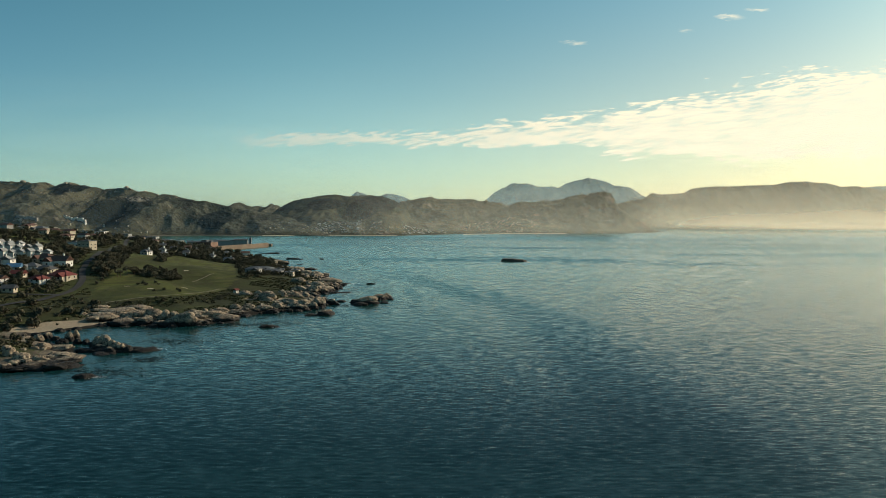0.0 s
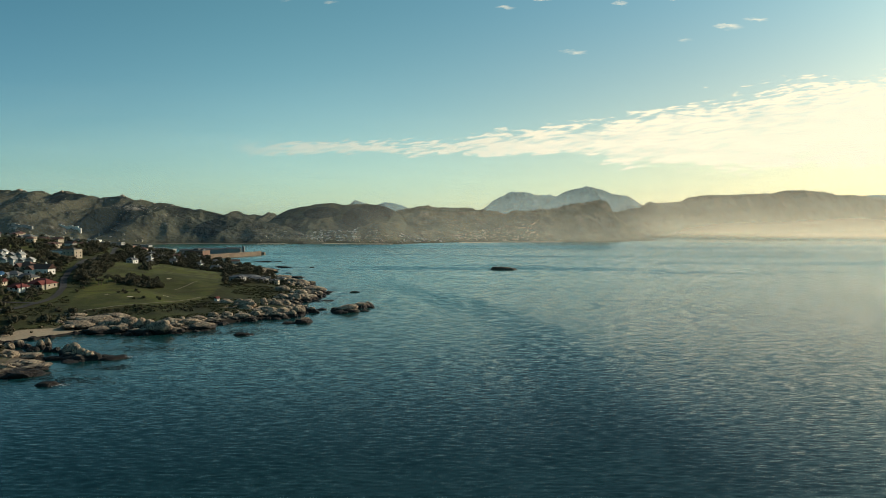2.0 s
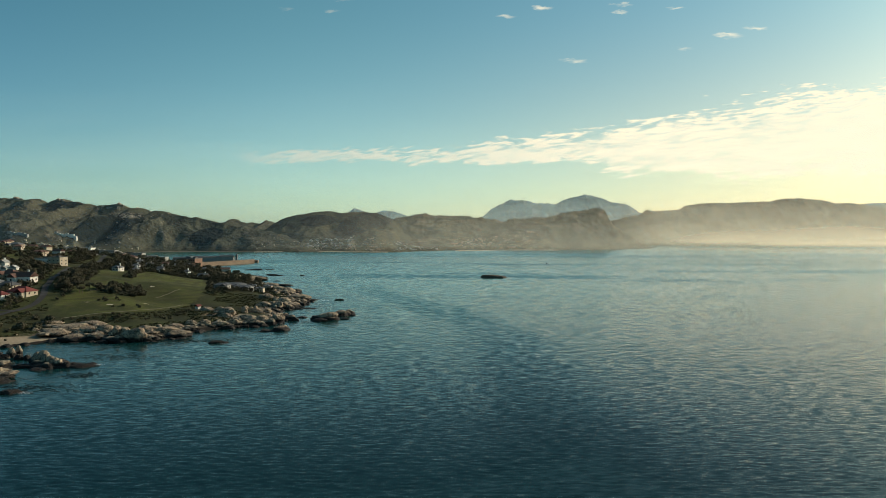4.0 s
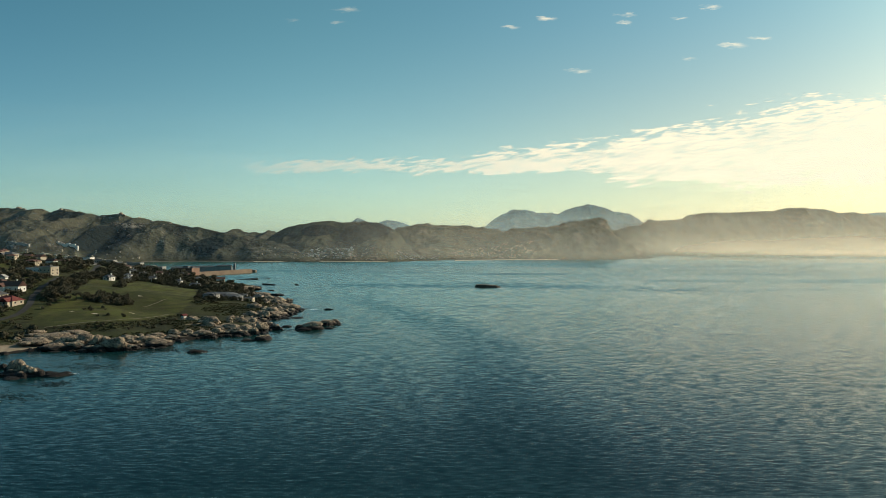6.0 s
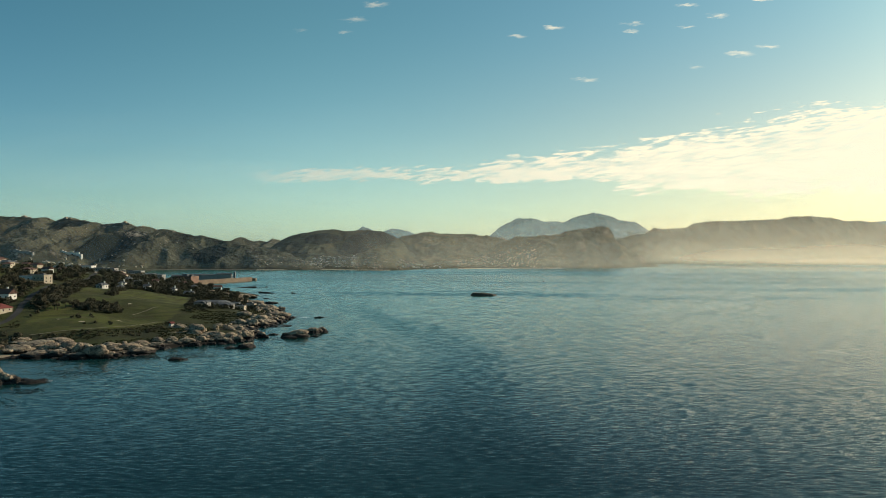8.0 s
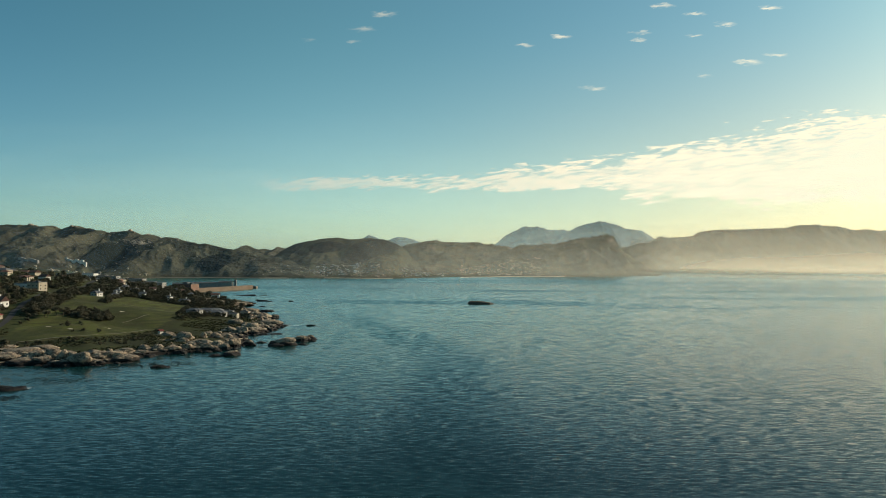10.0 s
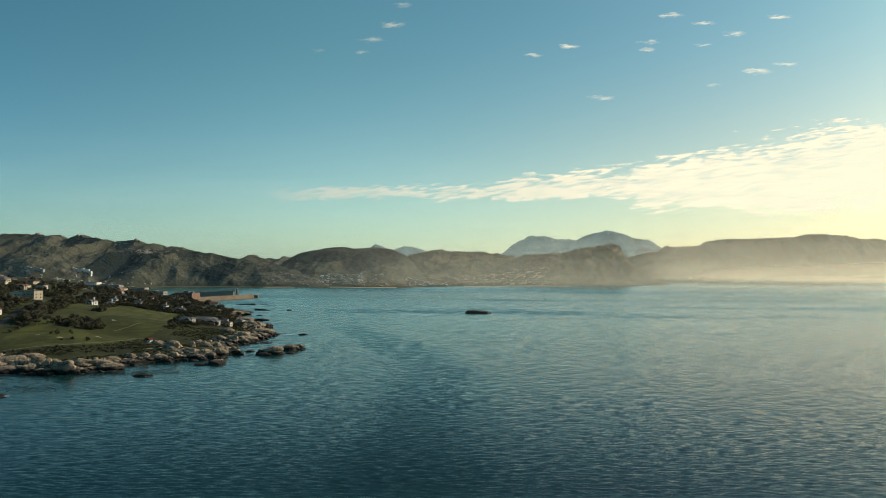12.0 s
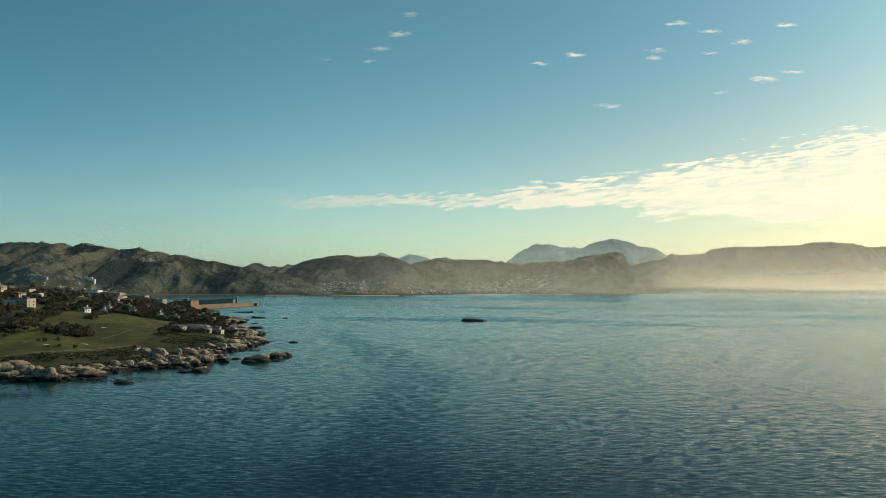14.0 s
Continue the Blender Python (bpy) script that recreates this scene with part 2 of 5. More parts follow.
def hill_material(name, a, b, c3, scale, bump, depth):
    """Heath in broad patches, dark bush in the gullies and clusters of bare rock on the brows."""
    s = Shade(name, 0.95, spec=0.1)
    p = s.place()
    big, mid, tiny = s.noise(p, 0.0045 * scale, 5, 0.6), s.noise(p, 0.020 * scale, 6, 0.65), s.noise(p, 0.11 * scale, 4, 0.7)
    lie = s.noise(p, 1.0, 5, 0.6, (0.012 * scale, 0.012 * scale, 0.004 * scale))
    col = s.mix(s.ramp(big, 0.38, 0.62), a, b)
    col = s.mix(s.ramp(mid, 0.46, 0.60, 0.0, 0.75), col, tuple(v * 0.42 for v in a))
    col = s.mix(s.ramp(lie, 0.50, 0.66, 0.0, 0.6), col, tuple(v * 1.35 for v in b))
    col = s.mix(s.ramp(tiny, 0.50, 0.72, 0.0, 0.5), col, tuple(v * 0.5 for v in a))
    brow = s.ramp(s.noise(p, 0.009 * scale, 4, 0.6), 0.52, 0.68)
    col = s.mix(s.calc("MULTIPLY", brow, s.ramp(s.calc("ADD", tiny, s.calc("MULTIPLY", s.calc("SUBTRACT", mid, 0.5), 0.7)), 0.50, 0.66, 0.0, 0.85)), col, c3)
    # dark wood, with the shade of hollows and flanks put into its colour
    col = s.mix(s.ramp(s.calc("ADD", s.attribute("wood_shade"), s.calc("MULTIPLY", s.calc("SUBTRACT", mid, 0.5), 0.6)), 0.35, 0.65), col, s.mix(tiny, (0.007, 0.011, 0.009), (0.016, 0.020, 0.014)))
    col = s.mix(s.calc("MULTIPLY", s.attribute("bare"), s.ramp(s.calc("ADD", tiny, s.calc("MULTIPLY", s.calc("SUBTRACT", mid, 0.5), 0.8)), 0.48, 0.60, 0.0, 0.85)), col, c3)
    s.colour(col)
    s.bump(s.calc("ADD", s.calc("MULTIPLY", mid, 2.0), tiny), bump, depth)
    return s.m


def sea_material():
    """Open water: ripples, wind chop, swell and gusts as slopes of the surface, each where its size can tell, over deep
    teal, lifted far out to carry sky sheen.
    """
    s = Shade("sea_water", 0.12, spec=0.5)
    p = s.place()
    part = s.node("ShaderNodeSeparateXYZ")
    s.nt.links.new(p, part.inputs[0])
    px, out_to_sea = part.outputs[0], part.outputs[1]
    calm = s.noise(p, 1.0, 5, 0.60, (0.0030, 0.0055, 1), 0.15)
    # a long rippled lane that runs out and bends aside, and torn cat's-paws beyond it
    bend = s.ramp(out_to_sea, 330.0, 720.0, 62.0, -50.0)
    bend = s.calc("ADD", bend, s.calc("MULTIPLY", s.calc("SUBTRACT", s.noise(p, 0.012, 4, 0.6), 0.5), 45.0))
    off = s.calc("ABSOLUTE", s.calc("SUBTRACT", px, bend))
    lane = s.calc("MULTIPLY", s.ramp(off, 30.0, 6.0), s.ramp(out_to_sea, 760.0, 560.0))
    paws = s.calc("MULTIPLY", s.ramp(s.noise(p, 1.0, 5, 0.6, (0.0018, 0.0080, 1), 0.1), 0.53, 0.61), s.ramp(out_to_sea, 450.0, 800.0))
    gust = s.calc("MAXIMUM", s.calc("MULTIPLY", lane, 0.7), paws)
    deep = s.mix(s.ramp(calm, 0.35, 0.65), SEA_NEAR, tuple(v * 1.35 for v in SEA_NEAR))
    # paler teal far out; its base colour also carries sky sheen and haze
    c = s.mix(s.ramp(out_to_sea, 150.0, 700.0), deep, s.mix(s.ramp(calm, 0.35, 0.65), SEA_FAR_LIFTED, tuple(v * 1.3 for v in SEA_FAR_LIFTED)))
    c = s.mix(s.attribute("shallow"), c, (0.005, 0.036, 0.038))
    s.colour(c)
    s.put(s.bsdf.inputs["IOR"], s.calc("ADD", s.ramp(out_to_sea, 170.0, 480.0, 1.22, 1.30), s.ramp(out_to_sea, 450.0, 1300.0, 0.0, 0.50)))
    s.bsdf.inputs["Specular Tint"].default_value = (1.0, 0.92, 0.77, 1.0)
    s.put(s.bsdf.inputs["Roughness"], s.ramp(out_to_sea, 150.0, 1500.0, 0.17, 0.21))
    # length across and along the wind, layers of detail, turn, steepness, and the stretch from the shore where it shows
    lean_x, lean_y = 0.0, s.ramp(out_to_sea, 150.0, 1300.0, -0.005, -0.065)
    lean_y = s.calc("ADD", lean_y, s.calc("MULTIPLY", gust, -0.045))
    for across, onward, detail, turn, steep, rise, fall in SEA_WAVES:
        m = s.node("ShaderNodeMapping")
        s.nt.links.new(p, m.inputs[0])
        m.inputs["Scale"].default_value, m.inputs["Rotation"].default_value = (1 / across, 1 / onward, 1), (0, 0, turn)
        n = s.node("ShaderNodeTexNoise")
        s.nt.links.new(m.outputs[0], n.inputs["Vector"])
        n.inputs["Scale"].default_value, n.inputs["Detail"].default_value, n.inputs["Roughness"].default_value = 1.0, detail, 0.55
        both = s.node("ShaderNodeSeparateColor")
        s.nt.links.new(n.outputs["Color"], both.inputs[0])
        seen = steep
        if rise:
            seen = s.calc("MULTIPLY", seen, s.ramp(out_to_sea, *rise))
        if fall:
            seen = s.calc("MULTIPLY", seen, s.ramp(out_to_sea, fall[1], fall[0]))
        lean_y = s.calc("ADD", lean_y, s.calc("MULTIPLY", s.calc("SUBTRACT", both.outputs[0], 0.5), seen))
        lean_x = s.calc("ADD", lean_x, s.calc("MULTIPLY", s.calc("SUBTRACT", both.outputs[1], 0.5), s.calc("MULTIPLY", seen, 0.75)))
    tilt = s.node("ShaderNodeCombineXYZ")
    s.put(tilt.inputs[0], lean_x), s.put(tilt.inputs[1], lean_y)
    tilt.inputs[2].default_value = 1.0
    unit = s.node("ShaderNodeVectorMath")
    unit.operation = "NORMALIZE"
    s.nt.links.new(tilt.outputs[0], unit.inputs[0])
    s.nt.links.new(unit.outputs[0], s.bsdf.inputs["Normal"])
    return s.m


SEA_NEAR, SEA_FAR_LIFTED = (0.0015, 0.015, 0.018), (0.026, 0.098, 0.080)
SEA_WAVES = [(1.2, 0.5, 2, -0.1, 0.11, None, (130.0, 300.0)),
             (4.0, 1.1, 3, 0.08, 0.40, None, (200.0, 420.0)),
             (6.0, 2.6, 2, 0.05, 0.30, (170.0, 300.0), (380.0, 700.0)),
             (9.0, 7.5, 2, 0.03, 0.24, (320.0, 480.0), (700.0, 1100.0)),
             (13.0, 28.0, 2, 0.02, 0.20, (520.0, 800.0), None)]


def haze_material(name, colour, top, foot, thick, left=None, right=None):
    """Thin mist for a see-through sheet, lit by the sun and sky, airlight tinted into its colour: dense at the water,
    fading upwards and to the sides.
    """
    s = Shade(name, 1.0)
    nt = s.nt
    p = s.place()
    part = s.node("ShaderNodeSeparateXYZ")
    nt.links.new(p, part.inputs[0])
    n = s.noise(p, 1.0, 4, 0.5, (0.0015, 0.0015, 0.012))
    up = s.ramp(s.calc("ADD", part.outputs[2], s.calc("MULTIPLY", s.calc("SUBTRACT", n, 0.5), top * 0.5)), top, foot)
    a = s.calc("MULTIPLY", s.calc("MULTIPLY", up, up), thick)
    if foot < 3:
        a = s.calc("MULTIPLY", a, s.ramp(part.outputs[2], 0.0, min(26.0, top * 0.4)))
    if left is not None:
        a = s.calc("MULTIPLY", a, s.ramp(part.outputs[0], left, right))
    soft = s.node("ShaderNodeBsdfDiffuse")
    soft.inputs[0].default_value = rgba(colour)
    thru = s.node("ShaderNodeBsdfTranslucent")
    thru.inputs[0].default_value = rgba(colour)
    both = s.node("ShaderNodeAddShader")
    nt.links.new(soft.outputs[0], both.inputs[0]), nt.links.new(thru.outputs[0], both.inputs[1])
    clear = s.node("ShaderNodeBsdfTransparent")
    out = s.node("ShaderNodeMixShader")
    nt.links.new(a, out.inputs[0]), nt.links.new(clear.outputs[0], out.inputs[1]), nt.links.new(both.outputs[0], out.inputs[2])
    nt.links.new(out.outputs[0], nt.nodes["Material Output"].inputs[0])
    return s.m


GROUND, GRANITE, SEA = ground_material(), boulder_material(), sea_material()
HEATH = hill_material("mountain_heath", (0.052, 0.053, 0.034), (0.098, 0.092, 0.058), (0.30, 0.26, 0.20), 1.0, 1.0, 5.0)
HAZY_HEATH = hill_material("hazy_heath", (0.044, 0.046, 0.026), (0.078, 0.072, 0.040), (0.30, 0.235, 0.175), 0.8, 1.0, 6.0)
GREEN_HEATH = hill_material("green_heath", (0.042, 0.052, 0.022), (0.078, 0.084, 0.034), (0.16, 0.14, 0.10), 1.0, 0.8, 6.0)
# distance haze is mixed into these two base colours: paler, then bluer
HAZE_PALED_HEATH = hill_material("haze_paled_heath", (0.085, 0.080, 0.050), (0.13, 0.115, 0.070), (0.20, 0.18, 0.14), 0.6, 0.8, 12.0)
HAZE_BLUED = hill_material("haze_blued_mountain", (0.085, 0.115, 0.115), (0.12, 0.145, 0.14), (0.15, 0.17, 0.16), 0.4, 0.6, 20.0)
LEAF = mottled("leaves", (0.056, 0.054, 0.036), (0.092, 0.082, 0.054), 0.8, 0.9, vary=0.4, spec=0.1)
HEATH_LEAF = mottled("heath_leaves", (0.056, 0.058, 0.028), (0.088, 0.084, 0.042), 0.05, 0.95, fine=0.4, spec=0.15, world=True)
BARK = mottled("bark", (0.10, 0.075, 0.055), (0.16, 0.125, 0.09), 2.0, 0.95)
WHITE_WALL = mottled("white_render", (0.62, 0.59, 0.53), (0.74, 0.71, 0.65), 0.4, 0.85, vary=0.1, depth=0.01)
CREAM_WALL = mottled("cream_render", (0.36, 0.30, 0.22), (0.44, 0.38, 0.29), 0.4, 0.85, vary=0.2, depth=0.01)
BRICK_WALL = mottled("brown_brick", (0.20, 0.115, 0.085), (0.27, 0.165, 0.12), 0.25, 0.9, fine=3.0, vary=0.1, depth=0.02)
GREY_WALL = mottled("grey_concrete", (0.22, 0.21, 0.195), (0.30, 0.29, 0.265), 0.3, 0.9, vary=0.2, depth=0.02)
RED_ROOF = mottled("red_roof", (0.125, 0.030, 0.026), (0.18, 0.046, 0.038), 0.5, 0.8, fine=4.0, vary=0.1)
BROWN_ROOF = mottled("brown_tile_roof", (0.105, 0.055, 0.042), (0.15, 0.080, 0.060), 0.5, 0.8, fine=4.0, vary=0.2)
GREY_ROOF = mottled("grey_roof", (0.065, 0.065, 0.065), (0.11, 0.11, 0.11), 0.5, 0.7, fine=4.0, vary=0.5)
PALE_ROOF = mottled("pale_roof", (0.20, 0.20, 0.195), (0.30, 0.30, 0.285), 0.5, 0.8, fine=4.0, vary=0.3)
BLUE_ROOF = mottled("blue_roof", (0.06, 0.16, 0.28), (0.09, 0.21, 0.34), 0.5, 0.6, fine=4.0)
DARK_GLASS = Shade("dark_glass", 0.12, spec=0.6).colour((0.018, 0.022, 0.026, 1)).m
ASPHALT = mottled("asphalt", (0.030, 0.029, 0.029), (0.048, 0.045, 0.044), 0.15, 0.9, fine=2.0, depth=0.02, world=True)
GRAVEL = mottled("pale_path", (0.17, 0.15, 0.10), (0.23, 0.20, 0.14), 0.2, 0.95, world=True)
SAND = mottled("sand", (0.50, 0.41, 0.29), (0.58, 0.49, 0.36), 0.15, 0.95, fine=1.5, depth=0.1, world=True)
SHINGLE = mottled("shingle", (0.13, 0.10, 0.075), (0.20, 0.16, 0.12), 0.12, 0.95, fine=1.0, depth=0.1, world=True)
PIER_STONE = mottled("pier_masonry", (0.19, 0.135, 0.095), (0.27, 0.20, 0.145), 0.12, 0.9, fine=1.2, depth=0.05, world=True)
KELP = mottled("kelp", (0.012, 0.011, 0.007), (0.030, 0.024, 0.012), 0.6, 0.4, spec=0.4)
FOAM = mottled("foam", (0.62, 0.66, 0.66), (0.8, 0.82, 0.82), 0.8, 0.9)
HULL = mottled("boat_hull", (0.05, 0.06, 0.07), (0.09, 0.10, 0.11), 0.5, 0.4, spec=0.5)
SAIL = mottled("sailcloth", (0.78, 0.78, 0.75), (0.84, 0.84, 0.82), 0.4, 0.8)
STEEL = mottled("painted_steel", (0.10, 0.11, 0.12), (0.15, 0.16, 0.17), 0.4, 0.5, spec=0.5)

# ---- mesh helpers ----


def part(name, bm, material, parent=None, label=""):
    """Links a bmesh as one mesh object, under a thing or a part where one is given."""
    data = bpy.data.meshes.new(name)
    bm.to_mesh(data)
    bm.free()
    return link(name, data, material, parent, label)


def link(name, data, material, parent=None, label=""):
    ob = new(name, data)
    if material and not data.materials:
        data.materials.append(material)
    if parent is not None:
        ob.parent = parent
    if label:
        ob["label"] = label
    return ob


def sheet(name, xs, ys, zs, material, masks=None, smooth=True):
    """A surface from a grid of places, with named masks for its material."""
    rows, cols = xs.shape
    verts = np.stack([xs, ys, zs], -1).reshape(-1, 3)
    i = np.arange(rows * cols).reshape(rows, cols)
    faces = np.stack([i[:-1, :-1], i[:-1, 1:], i[1:, 1:], i[1:, :-1]], -1).reshape(-1, 4)
    data = bpy.data.meshes.new(name)
    data.from_pydata(verts.tolist(), [], faces.tolist())
    for key, values in (masks or {}).items():
        data.attributes.new(key, "FLOAT", "POINT").data.foreach_set("value", np.asarray(values, np.float32).ravel())
    data.polygons.foreach_set("use_smooth", [smooth] * len(data.polygons))
    data.update()
    return link(name, data, material)


def box(bm, cx, cy, cz, w, d, h, rz=0.0):
    """A block with its foot at cz."""
    m = Matrix.Translation((cx, cy, cz + h / 2)) @ Matrix.Rotation(rz, 4, "Z") @ Matrix.Diagonal((w, d, h, 1))
    return bmesh.ops.create_cube(bm, size=1, matrix=m)["verts"]


def fbm(x, y, size, seed, octaves=5, ridged=False):
    """Layers of rolling noise, 0 to 1."""
    total, amp, top = np.zeros(np.shape(x)), 1.0, 0.0
    flat_x, flat_y = np.ravel(x), np.ravel(y)
    for o in range(octaves):
        k = 2 ** o / size
        v = np.array([noise.noise(Vector((a * k + seed, b * k - seed, seed * 1.7 + o))) for a, b in zip(flat_x, flat_y)]).reshape(np.shape(x))
        v = 1 - np.abs(v) * 2 if ridged else v * 0.5 + 0.5
        total, top, amp = total + v * amp, top + amp, amp * 0.5
    return total / top


def near_lines(x, y, line):
    """Distance in plan to a polyline."""
    x, y = np.asarray(x, float), np.asarray(y, float)
    best = np.full(x.shape, 1e9)
    for (ax, ay), (bx, by) in zip(line, line[1:]):
        ex, ey = bx - ax, by - ay
        s = np.clip(((x - ax) * ex + (y - ay) * ey) / (ex * ex + ey * ey), 0, 1)
        best = np.minimum(best, np.hypot(x - ax - s * ex, y - ay - s * ey))
    return best


def within(x, y, ring):
    x, y = np.asarray(x, float), np.asarray(y, float)
    inside = np.zeros(x.shape, bool)
    for (ax, ay), (bx, by) in zip(ring, ring[1:] + ring[:1]):
        inside ^= ((ay > y) != (by > y)) & (x < ax + (y - ay) * (bx - ax) / ((by - ay) or 1e-9))
    return inside


# ---- ground, sea and hills ----
COAST = [(-300, 150), (-200, 200), (-161, 236), (-146, 246), (-136, 250), (-150, 281), (-176, 300), (-190, 318), (-178, 329),
         (-168, 346), (-147, 342), (-124, 341), (-112, 356), (-109, 376), (-96, 388), (-76, 401), (-68, 430), (-88, 474),
         (-78, 496), (-79, 544), (-108, 619), (-146, 700), (-178, 760), (-182, 820), (-219, 870), (-262, 905), (-310, 960),
         (-340, 1040), (-420, 1120), (-600, 1400), (-760, 1700), (-840, 1860), (-1500, 1860), (-1500, 150)]


def shore_distance(x, y):
    """Metres inland from the waterline; negative in the sea."""
    x, y = np.asarray(x, float), np.asarray(y, float)
    best, inside = np.full(x.shape, 1e9), np.zeros(x.shape, bool)
    for (ax, ay), (bx, by) in zip(COAST, COAST[1:] + COAST[:1]):
        ex, ey = bx - ax, by - ay
        s = np.clip(((x - ax) * ex + (y - ay) * ey) / (ex * ex + ey * ey), 0, 1)
        best = np.minimum(best, np.hypot(x - ax - s * ex, y - ay - s * ey))
        hit = ((ay > y) != (by > y)) & (x < ax + (y - ay) * ex / (ey if ey else 1e-9))
        inside ^= hit
    return np.where(inside, best, -best)


def wave(x, y, k, p):
    """A soft rolling pattern of wavelength k metres, from -1 to 1."""
    a, b = x * 6.283 / k, y * 6.283 / k
    return (np.sin(a + 1.3 * np.sin(b * 0.7 + p) + p) + np.sin(b * 1.1 + 1.7 * np.sin(a * 0.6 + 2.1 * p) + 2 * p) + np.sin(0.7 * a - 0.8 * b + p * 3)) / 3


HILLS = [(-150, 448, 42, -4.5), (-405, 700, 120, 8), (-262, 470, 38, -3.0), (-140, 600, 40, -2.5)]


def ground_height(x, y):
    x, y = np.asarray(x, float), np.asarray(y, float)
    d = shore_distance(x, y)
    low = np.clip((y - 800) / 250, 0, 1) * np.clip((x + 480) / 100, 0, 1)
    slope = 0.13 - 0.045 * low
    inland = np.clip(d, 0, None)
    z = 1.0 * (1 - np.exp(-inland / 2.5)) + slope * inland
    z = np.where(z > 45, 45 + (z - 45) * 0.35, z)
    top = 50 - 22 * np.clip((y - 750) / 380, 0, 1)
    z = np.where(z > top, top + (z - top) * 0.06, z)
    for hx, hy, r, up in HILLS:
        z = z + up * np.exp(-((x - hx) ** 2 + (y - hy) ** 2) / (r * r)) * np.clip(inland / 30, 0, 1)
    roll = wave(x, y, 90, 0.4) * 1.2 + wave(x, y, 37, 1.9) * 0.5 + wave(x, y, 11, 2.7) * 0.15
    z = z + roll * np.clip(inland / 60, 0, 1)
    return np.where(d > 0, z, np.clip(d * 0.25, -7, 0) - 0.15)


LAWN = [(-203, 388), (-219, 448), (-240, 520), (-270, 600), (-245, 640), (-200, 640), (-165, 560), (-150, 500), (-146, 452), (-152, 412), (-185, 384)]
GREEN_SLOPE = [(-300, 505), (-282, 520), (-290, 590), (-330, 600), (-370, 640), (-380, 600), (-330, 540)]
ROAD = [(-262, 300), (-236, 335), (-227, 352), (-220, 372), (-219, 397), (-223, 420), (-228, 434), (-237, 450), (-247, 469), (-254, 487), (-263, 518), (-278, 560), (-294, 609), (-312, 672), (-350, 760), (-420, 880)]
GOLF_PATH = [(-188, 382), (-176, 395), (-167, 400), (-158, 408), (-152, 430), (-150, 462)]
CART_PATH = [(-173, 474), (-171, 484), (-168, 504)]
BEACH = [(-196, 312), (-178, 334), (-168, 352), (-178, 352), (-196, 336), (-204, 318)]
COVE = [(-124, 421), (-108, 413), (-94, 412), (-90, 424), (-104, 431), (-120, 431)]


def edge(ring, x, y, soft):
    d = near_lines(x, y, ring + ring[:1])
    return np.clip(0.5 + np.where(within(x, y, ring), d, -d) / soft, 0, 1)


def build_ground():
    made = []
    for x0, x1, y0, y1, step in ((-420, -30, 200, 700, 2.5), (-1500, -30, 700, 1870, 9.0), (-700, -420, 200, 700, 9.0)):
        xs, ys = np.meshgrid(np.arange(x0, x1 + step, step), np.arange(y0, y1 + step, step))
        d = shore_distance(xs, ys)
        zs = ground_height(xs, ys)
        lawn = np.maximum(edge(LAWN, xs, ys, 10), edge(GREEN_SLOPE, xs, ys, 14))
        sandy = np.maximum(edge(BEACH, xs, ys, 3), edge(COVE, xs, ys, 3))
        rocky = np.clip(1.15 - d / 22, 0, 1) * (d > -40)
        zs = zs + np.where(d > 0, (fbm(xs, ys, 9, 2.0, 3) - 0.5) * 1.4 * np.clip(rocky, 0, 1) * (1 - sandy), 0)
        zs = np.where(sandy > 0.4, np.minimum(zs, 0.25 + np.clip(d, 0, 30) * 0.11), zs)
        made.append((xs, ys, zs, {"lawn": lawn, "sandy": sandy, "rocky": rocky}))
    for n, m in enumerate(made):
        xs, ys, zs, masks = m
        if n:
            zs = zs - 0.35
        tagged(sheet("ground", xs, ys, zs, GROUND, masks), "scrub, mown grass and bare granite sloping to the sea", "ground", kind="structure")


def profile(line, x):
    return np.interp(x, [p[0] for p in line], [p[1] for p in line])


